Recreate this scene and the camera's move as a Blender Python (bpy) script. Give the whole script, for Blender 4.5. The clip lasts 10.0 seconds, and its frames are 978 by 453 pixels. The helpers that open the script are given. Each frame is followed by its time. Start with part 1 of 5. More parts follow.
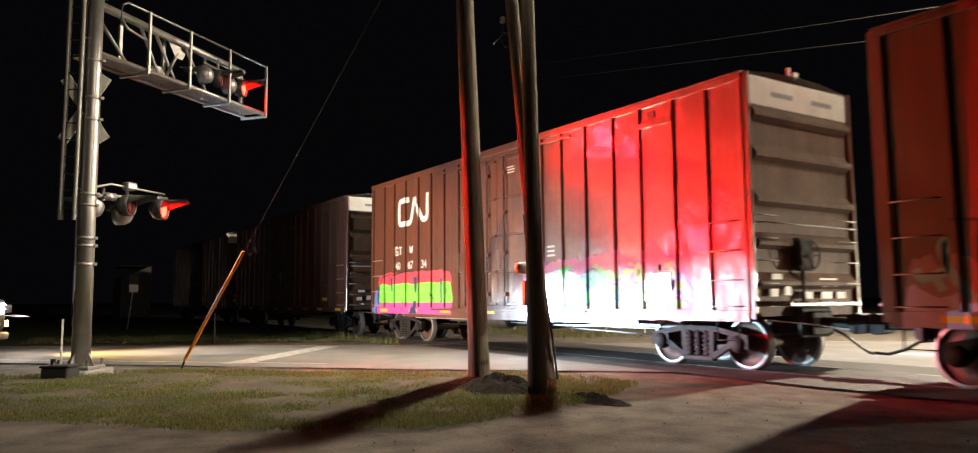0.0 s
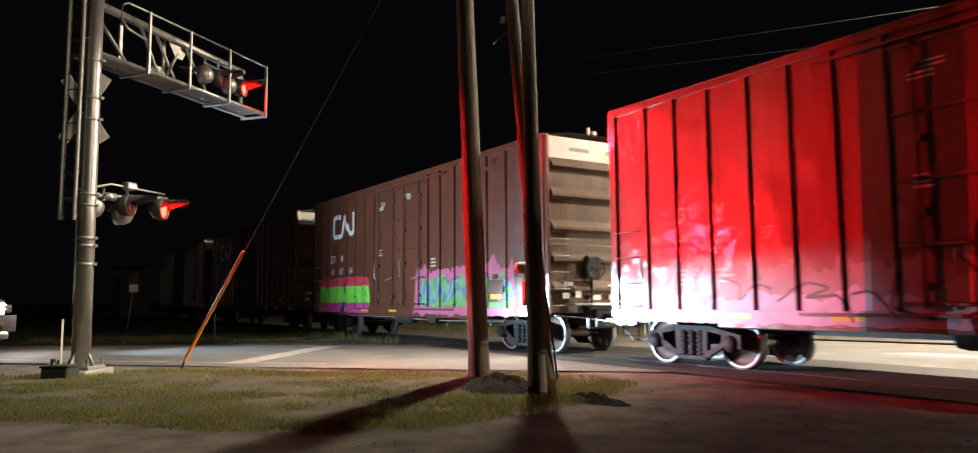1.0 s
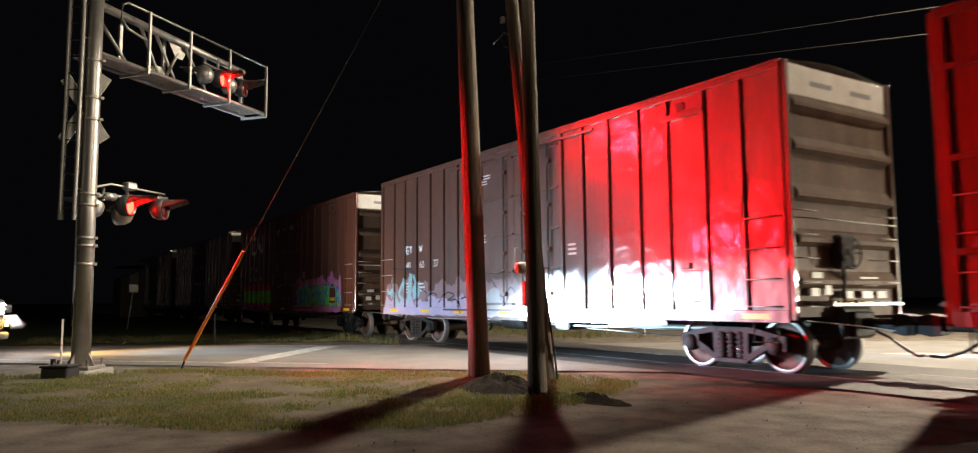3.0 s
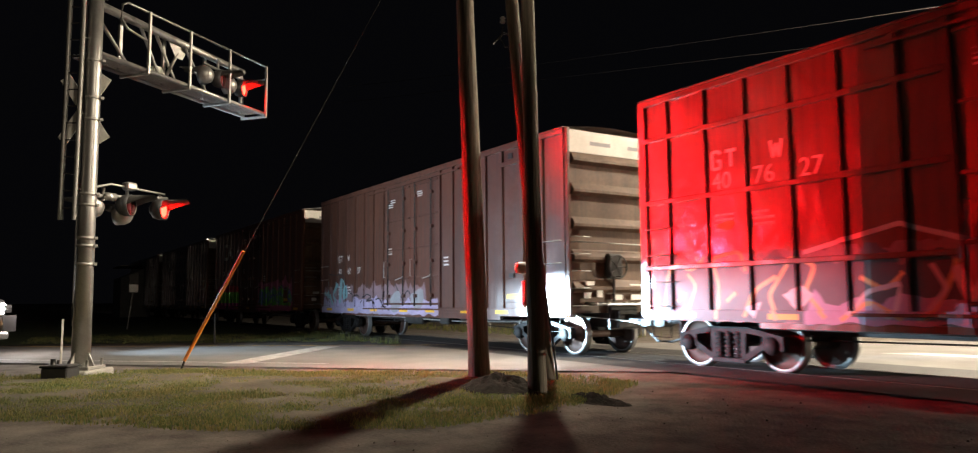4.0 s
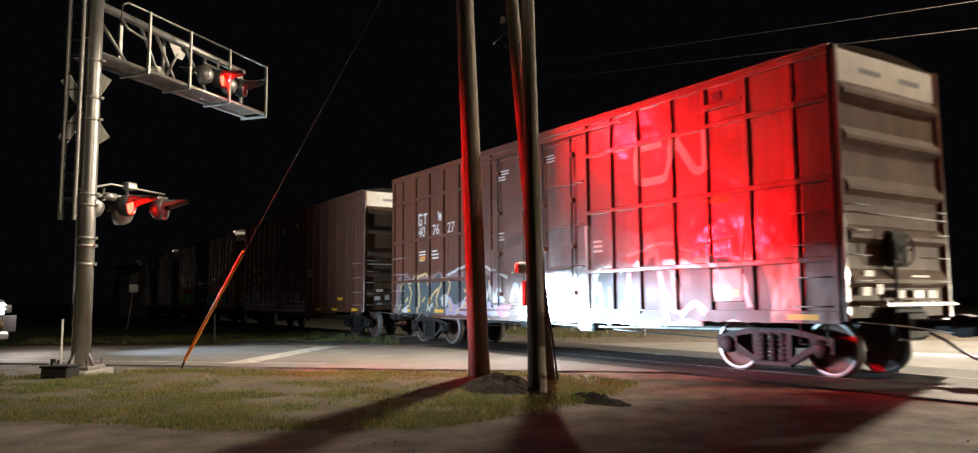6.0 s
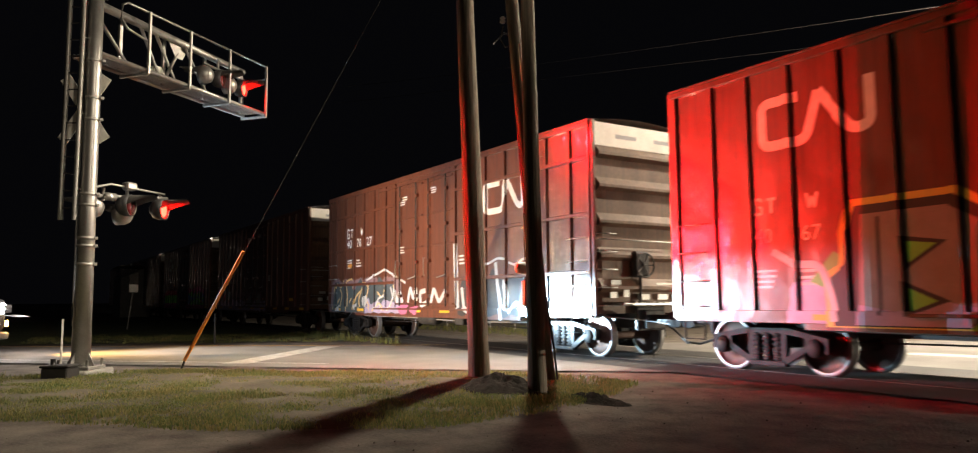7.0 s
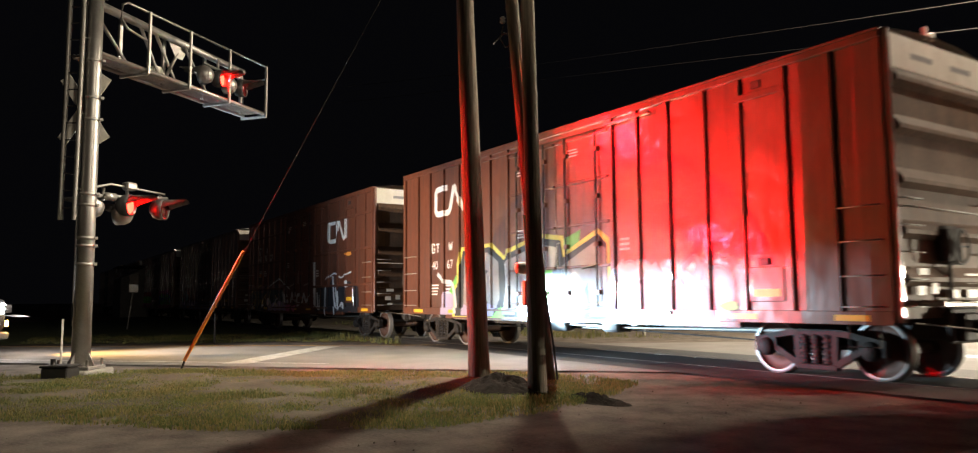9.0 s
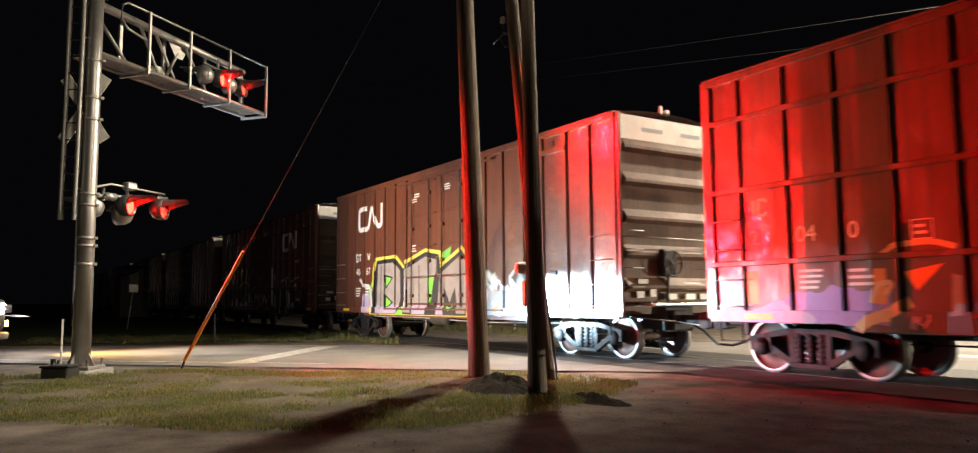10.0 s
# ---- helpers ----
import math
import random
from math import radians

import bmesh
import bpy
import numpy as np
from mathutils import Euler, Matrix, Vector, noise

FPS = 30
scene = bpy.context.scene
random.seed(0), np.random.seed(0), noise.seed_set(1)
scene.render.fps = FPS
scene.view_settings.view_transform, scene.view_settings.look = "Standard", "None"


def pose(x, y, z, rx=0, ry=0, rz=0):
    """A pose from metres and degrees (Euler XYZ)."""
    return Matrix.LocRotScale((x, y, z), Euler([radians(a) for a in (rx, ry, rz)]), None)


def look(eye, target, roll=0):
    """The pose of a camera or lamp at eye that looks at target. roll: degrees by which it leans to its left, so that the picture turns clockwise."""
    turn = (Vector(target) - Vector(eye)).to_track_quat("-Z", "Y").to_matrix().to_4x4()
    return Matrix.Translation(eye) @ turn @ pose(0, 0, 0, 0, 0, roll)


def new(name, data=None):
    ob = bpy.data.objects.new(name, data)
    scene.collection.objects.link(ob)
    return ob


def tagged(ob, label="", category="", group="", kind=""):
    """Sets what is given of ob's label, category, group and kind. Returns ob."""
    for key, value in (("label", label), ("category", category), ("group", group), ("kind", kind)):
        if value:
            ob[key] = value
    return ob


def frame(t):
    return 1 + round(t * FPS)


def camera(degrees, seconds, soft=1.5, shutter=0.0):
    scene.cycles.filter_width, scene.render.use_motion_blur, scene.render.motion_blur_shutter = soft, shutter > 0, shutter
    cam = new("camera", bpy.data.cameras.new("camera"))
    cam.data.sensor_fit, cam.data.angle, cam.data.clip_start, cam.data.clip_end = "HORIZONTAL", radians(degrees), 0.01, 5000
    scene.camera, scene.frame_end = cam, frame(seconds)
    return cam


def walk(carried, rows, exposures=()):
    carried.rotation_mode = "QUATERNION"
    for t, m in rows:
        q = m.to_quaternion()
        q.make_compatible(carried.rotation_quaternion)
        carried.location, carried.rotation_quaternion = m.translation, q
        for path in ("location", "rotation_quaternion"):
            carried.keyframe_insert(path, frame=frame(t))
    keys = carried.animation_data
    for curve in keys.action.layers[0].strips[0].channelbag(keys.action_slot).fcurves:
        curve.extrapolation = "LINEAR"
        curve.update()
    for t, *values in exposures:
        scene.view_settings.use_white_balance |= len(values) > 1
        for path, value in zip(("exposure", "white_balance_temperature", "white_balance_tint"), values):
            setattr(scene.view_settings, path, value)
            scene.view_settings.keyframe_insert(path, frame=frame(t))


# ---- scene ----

# ---------------------------------------------------------------- camera
cam = camera(66.17, 10.0, soft=1.15, shutter=0.4)
EYE = (0.0, 0.0, 1.256)
AIM = (-0.8362, 0.5398, 1.256 + 0.0976)
walk(cam, [(0.0, look(EYE, AIM, -0.427)), (10.0, look(EYE, AIM, -0.427))])

# ---------------------------------------------------------------- night sky and lamps
world = bpy.data.worlds.new("night")
scene.world = world
world.use_nodes = True
world.node_tree.nodes["Background"].inputs[0].default_value = (0.28, 0.28, 0.36, 1)
world.node_tree.nodes["Background"].inputs[1].default_value = 0.006
scene.view_settings.exposure = 0.0


def lamp(name, kind, m, power, color, radius=0.1, angle=60, blend=0.5, scale=(1, 1, 1)):
    data = bpy.data.lights.new(name, kind)
    data.energy, data.color, data.shadow_soft_size = power, color, radius
    if kind == "SPOT":
        data.spot_size, data.spot_blend = radians(angle), blend
    ob = new(name, data)
    ob.matrix_world = m
    ob.scale = scale
    return ob


RED = (1.0, 0.0025, 0.0065)
WHITE = (0.52, 0.79, 1.0)
AMBER = (1.0, 0.56, 0.17)
WARM = (1.0, 0.84, 0.64)

# headlights and turn signal of the waiting pickup, the red flashers, the cars across the track, street lamps out of
# view, and added fill lights
FACE = Vector((0.55, 0.835, 0.0))
ARM = Vector((-0.505, 0.864, 0.0))
BOOM = Vector((-0.6088, 0.7934, 0.0))
MAST = Vector((-15.28, 1.21, 0.0))
PICKUP = Matrix.Translation((-21.45, -0.53, 0.13)) @ Matrix.Rotation(radians(45), 4, "Z")
HEAD_L, HEAD_R = PICKUP @ Vector((0.02, 0.74, 1.0)), PICKUP @ Vector((0.02, -0.74, 1.0))
SIGNAL = PICKUP @ Vector((-0.06, 0.99, 0.64))
FLASHERS = [("L", 0.76, 3.1, 0.1), ("R", 1.52, 3.1, 0.1), ("L", 3.65, 6.39, -0.1), ("R", 4.42, 6.37, -0.1)]
BEAMS = {3.1: (-7.7, 10.3, 2.4), 6.39: (-9.9, 10.3, 4.2), 6.37: (-9.5, 10.3, 4.2)}
lamp("headlight_beam", "SPOT", look(HEAD_L + Vector((0.04, 0.04, 0)), (-12.3, 10.3, 1.0)), 36000, WHITE, 0.002, 31, 1.0)
lamp("headlight_core", "SPOT", look(HEAD_L + Vector((0.04, 0.04, 0)), (-13.6, 10.3, 1.2)), 850000, WHITE, 0.002, 8.6, 1.0)
lamp("headlight_beam", "SPOT", look(HEAD_R + Vector((0.04, 0.04, 0)), (-10.0, 10.3, 1.0)), 6000, WHITE, 0.002, 42, 1.0)
lamp("headlight_spill", "SPOT", look(PICKUP @ Vector((0.5, 0.6, 1.0)), (-19.6, 10.3, 4.3)), 6600, (0.62, 0.81, 1.0), 0.06, 98, 1.0)
# unseen fill beside the pickup, added to brighten the road at left
lamp("road_fill_light", "POINT", PICKUP @ Matrix.Translation((0.15, 1.35, 1.2)), 150, (1.0, 0.86, 0.80), 0.15)
lamp("signal_glow", "SPOT", look(SIGNAL, (-17.6, 10.3, 2.6)), 7600, AMBER, 0.03, 96, 1.0)
for side, s, z, out in FLASHERS:
    p = MAST + (ARM if z < 5 else BOOM) * s + FACE * (out + 0.013)
    lamp("flasher_glow", "SPOT", look((p.x, p.y, z), BEAMS[z]), 10400 if z < 5 else 6300, RED, 0.003, 43 if z < 5 else 46, 1.0)
    if z < 5:
        lamp("flasher_side_glow", "SPOT", look((p.x, p.y, z), (-12.2, 6.4, 0.2)), 2300, RED, 0.003, 48, 1.0)
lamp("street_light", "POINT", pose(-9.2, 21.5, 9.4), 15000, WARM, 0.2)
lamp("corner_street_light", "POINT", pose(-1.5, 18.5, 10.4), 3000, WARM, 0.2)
# added lamp over the verge, stands in for headlight glare bounced off the train
lamp("bounce_fill_light", "SPOT", look((-13.1, 9.1, 9.3), (-13.6, 4.9, 0.0)), 9000, (1.0, 0.87, 0.68), 0.12, 90, 1.0)
# added front fill from the right, brightens mast, ladder and crossbuck
lamp("mast_fill_light", "SPOT", look((-3, 5, 8.5), (-18.5, 1.6, 2.6)), 1950, WARM, 0.25, 54, 0.9)
lamp("far_headlight_beam", "SPOT", look((3.6, 29.6, 0.72), (-7, 11, 0.2)), 19000, (1.0, 0.9, 0.70), 0.008, 60, 0.9)


# ---------------------------------------------------------------- materials
def material(name, base, rough=0.7, metal=0.0, dark=None, scale=6.0, fine=60.0, amount=0.5, bump=0.15, spec=0.5, stretch=(1, 1, 1), random_tone=0.0, coat=0.0, streaks=0.0, dents=0.0):
    """Base colour broken up by noise at two sizes, with bump; dark is the second tone."""
    m = bpy.data.materials.new(name)
    m.use_nodes = True
    t = m.node_tree
    n, l = t.nodes, t.links
    b = n["Principled BSDF"]
    b.inputs["Metallic"].default_value = metal
    b.inputs["Specular IOR Level"].default_value = spec
    b.inputs["Coat Weight"].default_value = coat
    b.inputs["Coat Roughness"].default_value = 0.15
    b.inputs["Coat IOR"].default_value = 1.7
    dark = dark or tuple(c * 0.55 for c in base)
    co = n.new("ShaderNodeTexCoord")
    mp = n.new("ShaderNodeMapping")
    mp.inputs["Scale"].default_value = stretch
    l.new(co.outputs["Object"], mp.inputs["Vector"])
    big, small = n.new("ShaderNodeTexNoise"), n.new("ShaderNodeTexNoise")
    big.inputs["Scale"].default_value, big.inputs["Detail"].default_value = scale, 8
    small.inputs["Scale"].default_value, small.inputs["Detail"].default_value = fine, 6
    l.new(mp.outputs[0], big.inputs["Vector"])
    l.new(mp.outputs[0], small.inputs["Vector"])
    add = n.new("ShaderNodeMath")
    add.operation = "MULTIPLY_ADD"
    l.new(small.outputs[0], add.inputs[0])
    add.inputs[1].default_value = 0.45
    l.new(big.outputs[0], add.inputs[2])
    ramp = n.new("ShaderNodeMapRange")
    ramp.inputs["From Min"].default_value, ramp.inputs["From Max"].default_value = 0.5, 0.95
    ramp.inputs["To Min"].default_value, ramp.inputs["To Max"].default_value = 0.0, amount
    l.new(add.outputs[0], ramp.inputs[0])
    mix = n.new("ShaderNodeMix")
    mix.data_type = "RGBA"
    mix.inputs["A"].default_value, mix.inputs["B"].default_value = (*base, 1), (*dark, 1)
    l.new(ramp.outputs[0], mix.inputs["Factor"])
    out = mix.outputs["Result"]
    if streaks:
        sm, sn, sr, sx = n.new("ShaderNodeMapping"), n.new("ShaderNodeTexNoise"), n.new("ShaderNodeMapRange"), n.new("ShaderNodeMix")
        sm.inputs["Scale"].default_value = (7, 7, 0.22)
        sn.inputs["Scale"].default_value, sn.inputs["Detail"].default_value = 1.6, 7
        l.new(co.outputs["Object"], sm.inputs["Vector"])
        l.new(sm.outputs[0], sn.inputs["Vector"])
        sr.inputs["From Min"].default_value, sr.inputs["From Max"].default_value = 0.48, 0.72
        sr.inputs["To Max"].default_value = streaks
        l.new(sn.outputs[0], sr.inputs[0])
        sx.data_type = "RGBA"
        l.new(sr.outputs[0], sx.inputs["Factor"])
        l.new(out, sx.inputs["A"])
        sx.inputs["B"].default_value = (0.045, 0.03, 0.024, 1)
        out = sx.outputs["Result"]
    if random_tone:
        info = n.new("ShaderNodeObjectInfo")
        hsv = n.new("ShaderNodeHueSaturation")
        rr = n.new("ShaderNodeMapRange")
        rr.inputs["To Min"].default_value, rr.inputs["To Max"].default_value = 1 - random_tone, 1 + random_tone
        l.new(info.outputs["Random"], rr.inputs[0])
        l.new(rr.outputs[0], hsv.inputs["Value"])
        l.new(out, hsv.inputs["Color"])
        out = hsv.outputs[0]
    l.new(out, b.inputs["Base Color"])
    rm = n.new("ShaderNodeMapRange")
    rm.inputs["To Min"].default_value, rm.inputs["To Max"].default_value = max(0.05, rough - 0.12), min(1, rough + 0.12)
    l.new(big.outputs[0], rm.inputs[0])
    l.new(rm.outputs[0], b.inputs["Roughness"])
    if bump:
        bp = n.new("ShaderNodeBump")
        bp.inputs["Strength"].default_value, bp.inputs["Distance"].default_value = bump, 0.02
        l.new(add.outputs[0], bp.inputs["Height"])
        l.new(bp.outputs[0], b.inputs["Normal"])
        if dents:
            dn, db = n.new("ShaderNodeTexNoise"), n.new("ShaderNodeBump")
            dn.inputs["Scale"].default_value, dn.inputs["Detail"].default_value = 1.7, 2.5
            l.new(co.outputs["Object"], dn.inputs["Vector"])
            db.inputs["Strength"].default_value, db.inputs["Distance"].default_value = dents, 0.12
            l.new(dn.outputs[0], db.inputs["Height"])
            l.new(db.outputs[0], bp.inputs["Normal"])
            l.new(bp.outputs[0], b.inputs["Coat Normal"])
    return m


def glow(name, color, strength):
    m = bpy.data.materials.new(name)
    m.use_nodes = True
    b = m.node_tree.nodes["Principled BSDF"]
    b.inputs["Base Color"].default_value = (*color, 1)
    b.inputs["Emission Color"].default_value = (*color, 1)
    b.inputs["Emission Strength"].default_value = strength
    return m


M = {
    "dirt": material("dirt", (0.215, 0.185, 0.152), 0.92, dark=(0.075, 0.063, 0.052), scale=2.1, fine=26, amount=1.0, bump=1.0, spec=0.3),
    "asphalt": material("asphalt", (0.23, 0.216, 0.20), 0.75, dark=(0.13, 0.125, 0.12), scale=0.8, fine=70, amount=0.8, bump=0.35),
    "patch": material("new_asphalt", (0.035, 0.034, 0.034), 0.7, dark=(0.06, 0.055, 0.05), scale=1.5, fine=80, amount=0.7, bump=0.4),
    "paint": material("road_paint", (0.62, 0.61, 0.57), 0.6, dark=(0.28, 0.27, 0.25), scale=5, fine=60, amount=0.8, bump=0.1),
    "brown": material("boxcar_brown", (0.175, 0.054, 0.026), 0.40, dark=(0.09, 0.031, 0.018), scale=0.7, fine=9, amount=0.7, bump=0.07, spec=0.6, stretch=(1, 1, 0.45), coat=1.0, streaks=0.6, dents=0.34),
    "brown_b": material("boxcar_dull_brown", (0.135, 0.047, 0.026), 0.48, dark=(0.075, 0.03, 0.019), scale=0.7, fine=9, amount=0.7, bump=0.07, spec=0.6, stretch=(1, 1, 0.45), coat=1.0, streaks=0.6, dents=0.34),
    # own brown for the ends, toned to offset light bounced between the cars
    "end": material("toned_end_brown", (0.15, 0.082, 0.045), 0.66, dark=(0.06, 0.032, 0.018), scale=1.5, fine=14, amount=0.8, bump=0.1, streaks=0.5),
    "under": material("underframe_grime", (0.045, 0.04, 0.036), 0.75, dark=(0.02, 0.018, 0.017), scale=6, fine=50, amount=0.8, bump=0.3),
    "cast": material("cast_steel", (0.024, 0.021, 0.02), 0.7, dark=(0.012, 0.01, 0.009), scale=7, fine=60, amount=0.8, bump=0.2, spec=0.25),
    "tread": material("wheel_tread", (0.30, 0.29, 0.28), 0.45, metal=0.6, dark=(0.3, 0.28, 0.26), scale=8, fine=60, amount=0.5, bump=0.05),
    "wheel": material("wheel_rust", (0.09, 0.045, 0.032), 0.7, metal=0.2, dark=(0.07, 0.04, 0.03), scale=8, fine=60, amount=0.8, bump=0.2),
    "white": material("white_panel_paint", (0.78, 0.76, 0.70), 0.5, dark=(0.45, 0.42, 0.36), scale=2, fine=20, amount=0.6, bump=0.05),
    "letter": material("white_lettering", (0.80, 0.78, 0.74), 0.5, dark=(0.45, 0.42, 0.38), scale=4, fine=30, amount=0.5, bump=0.0),
    "yellow": material("reflective_yellow", (0.85, 0.48, 0.03), 0.35, dark=(0.6, 0.33, 0.03), scale=5, fine=40, amount=0.4, bump=0.0),
    "galv": material("galvanised_steel", (0.38, 0.37, 0.35), 0.42, metal=0.75, dark=(0.22, 0.215, 0.20), scale=4, fine=35, amount=0.6, bump=0.04),
    "galv_dull": material("weathered_aluminium", (0.42, 0.41, 0.38), 0.55, metal=0.5, dark=(0.24, 0.23, 0.22), scale=5, fine=40, amount=0.6, bump=0.05),
    "hood": material("visor_enamel", (0.13, 0.125, 0.12), 0.4, dark=(0.08, 0.075, 0.07), scale=6, fine=40, amount=0.5, bump=0.03),
    "black": material("black_enamel", (0.03, 0.03, 0.031), 0.45, dark=(0.035, 0.033, 0.03), scale=6, fine=40, amount=0.5, bump=0.05),
    "wood": material("pole_wood", (0.19, 0.155, 0.11), 0.85, dark=(0.06, 0.048, 0.034), scale=4, fine=26, amount=0.9, bump=0.8, stretch=(9, 9, 0.35)),
    "concrete": material("concrete", (0.36, 0.34, 0.31), 0.85, dark=(0.2, 0.19, 0.17), scale=3, fine=40, amount=0.7, bump=0.3),
    "marker": material("orange_guy_marker", (0.55, 0.17, 0.015), 0.35, dark=(0.6, 0.22, 0.03), scale=5, fine=40, amount=0.5, bump=0.05),
    "soil": material("dug_soil", (0.036, 0.03, 0.025), 0.95, dark=(0.015, 0.012, 0.01), scale=9, fine=40, amount=0.8, bump=1.0, spec=0.1),
    "rail": material("rail_steel", (0.42, 0.37, 0.33), 0.32, metal=0.85, dark=(0.2, 0.14, 0.1), scale=5, fine=40, amount=0.6, bump=0.05),
    "ballast": material("ballast", (0.20, 0.18, 0.16), 0.9, dark=(0.07, 0.065, 0.06), scale=14, fine=45, amount=1.0, bump=1.0),
    "glass": material("lamp_glass_unlit", (0.10, 0.006, 0.006), 0.2, dark=(0.05, 0.004, 0.004), scale=8, fine=60, amount=0.3, bump=0.0),
    "red_on": glow("lit_red_lens", (1.0, 0.0022, 0.0011), 240.0),
    "head_on": glow("lit_headlight", (0.86, 0.94, 1.0), 120.0),
    "amber_on": glow("lit_turn_signal", (1.0, 0.4, 0.08), 30.0),
}


# ---------------------------------------------------------------- mesh helpers
def part(name, bm, mat, parent=None, label="", m=None):
    me = bpy.data.meshes.new(name)
    bm.to_mesh(me)
    bm.free()
    if isinstance(mat, str):
        mat = M[mat]
    me.materials.append(mat)
    ob = new(name, me)
    if parent:
        ob.parent = parent
    if m is not None:
        ob.matrix_basis = m
    return tagged(ob, label)


def share(ob, parent, m, name=None):
    """A further object on the same mesh."""
    o = new(name or ob.name.split(".")[0], ob.data)
    o.parent, o.matrix_basis = parent, m
    if "label" in ob:
        o["label"] = ob["label"]
    return o


def thing(name, m, label, category, group="", kind=""):
    ob = new(name)
    ob.matrix_basis = m
    ob.empty_display_size = 0.2
    return tagged(ob, label, category, group, kind)


def box(bm, x0, y0, z0, x1, y1, z1, bevel=0.0):
    vs = [bm.verts.new((x, y, z)) for z in (z0, z1) for y in (y0, y1) for x in (x0, x1)]
    fs = [bm.faces.new([vs[i] for i in q]) for q in ((0, 2, 3, 1), (4, 5, 7, 6), (0, 1, 5, 4), (2, 6, 7, 3), (0, 4, 6, 2), (1, 3, 7, 5))]
    if bevel:
        es = list({e for f in fs for e in f.edges})
        bmesh.ops.bevel(bm, geom=es, offset=bevel, segments=1, affect="EDGES", profile=0.5)
    return bm


def boxed(x0, y0, z0, x1, y1, z1, bevel=0.0):
    return box(bmesh.new(), x0, y0, z0, x1, y1, z1, bevel)


def tube(bm, path, r, sides=8, r1=None, caps=True):
    """A round bar along a path of points, from radius r to r1."""
    pts = [Vector(p) for p in path]
    rings = []
    r1 = r if r1 is None else r1
    ref = None
    for i, p in enumerate(pts):
        d = (pts[min(i + 1, len(pts) - 1)] - pts[max(i - 1, 0)]).normalized()
        if ref is None or abs(d.dot(ref)) > 0.95:
            ref = Vector((0, 0, 1)) if abs(d.z) < 0.9 else Vector((1, 0, 0))
        a = d.cross(ref).normalized()
        b = d.cross(a)
        rr = r + (r1 - r) * i / max(1, len(pts) - 1)
        rings.append([bm.verts.new(p + a * rr * math.cos(k * math.tau / sides) + b * rr * math.sin(k * math.tau / sides)) for k in range(sides)])
    for u, v in zip(rings, rings[1:]):
        for k in range(sides):
            f = bm.faces.new((u[k], u[(k + 1) % sides], v[(k + 1) % sides], v[k]))
            f.smooth = True
    if caps:
        bm.faces.new(rings[0])
        bm.faces.new(rings[-1][::-1])
    return bm


def tubed(path, r, sides=8, r1=None):
    return tube(bmesh.new(), path, r, sides, r1)


def lathe(bm, profile, m=None, sides=24, smooth=True):
    """Turns (radius, along) pairs round the local z axis."""
    m = m or Matrix()
    rings = []
    for r, z in profile:
        rings.append([bm.verts.new(m @ Vector((r * math.cos(k * math.tau / sides), r * math.sin(k * math.tau / sides), z))) for k in range(sides)])
    for u, v in zip(rings, rings[1:]):
        for k in range(sides):
            f = bm.faces.new((u[k], u[(k + 1) % sides], v[(k + 1) % sides], v[k]))
            f.smooth = smooth
    return bm


def prism(bm, outline, y0, y1):
    """An outline in x and z, pushed out from y0 to y1."""
    a = [bm.verts.new((x, y0, z)) for x, z in outline]
    b = [bm.verts.new((x, y1, z)) for x, z in outline]
    bm.faces.new(a)
    bm.faces.new(b[::-1])
    for i in range(len(a)):
        j = (i + 1) % len(a)
        bm.faces.new((a[j], a[i], b[i], b[j]))
    bmesh.ops.recalc_face_normals(bm, faces=bm.faces[:])
    return bm


def strip(bm, pts, w, y=0.0, closed=False):
    """A flat band of width w in the x z plane, along a path."""
    n = len(pts)
    ra, rb = [], []
    for i, (x, z) in enumerate(pts):
        p, q = pts[max(0, i - 1)], pts[min(n - 1, i + 1)]
        dx, dz = q[0] - p[0], q[1] - p[1]
        k = math.hypot(dx, dz) or 1
        ww = (w[i] if isinstance(w, list) else w) / 2
        ra.append(bm.verts.new((x - dz / k * ww, y, z + dx / k * ww)))
        rb.append(bm.verts.new((x + dz / k * ww, y, z - dx / k * ww)))
    for i in range(n - 1):
        bm.faces.new((ra[i], rb[i], rb[i + 1], ra[i + 1]))
    return bm


def rounded(pts, r, steps=5):
    """The path with its corners rounded off."""
    out = [pts[0]]
    for a, b, c in zip(pts, pts[1:], pts[2:]):
        va, vc = Vector(a) - Vector(b), Vector(c) - Vector(b)
        k = min(r, va.length / 2, vc.length / 2)
        p, q = Vector(b) + va.normalized() * k, Vector(b) + vc.normalized() * k
        for i in range(steps + 1):
            s = i / steps
            out.append(tuple(p * (1 - s) ** 2 + Vector(b) * 2 * s * (1 - s) + q * s * s))
    return out + [pts[-1]]


def words(name, text, size, mat, parent, m, label=""):
    cu = bpy.data.curves.new(name, "FONT")
    cu.body, cu.size, cu.extrude = text, size, 0.001
    cu.resolution_u = 3
    cu.materials.append(M[mat])
    ob = new(name, cu)
    ob.parent, ob.matrix_basis = parent, m
    return tagged(ob, label)

# ---------------------------------------------------------------- ground, road, track
def sheet(name, outline, z, mat, label, category):
    bm = bmesh.new()
    f = bm.faces.new([bm.verts.new((x, y, z)) for x, y in outline])
    if f.normal.z < 0:
        f.normal_flip()
    bmesh.ops.triangulate(bm, faces=bm.faces[:])
    ob = part(name, bm, mat)
    return tagged(ob, label, category, kind="structure")


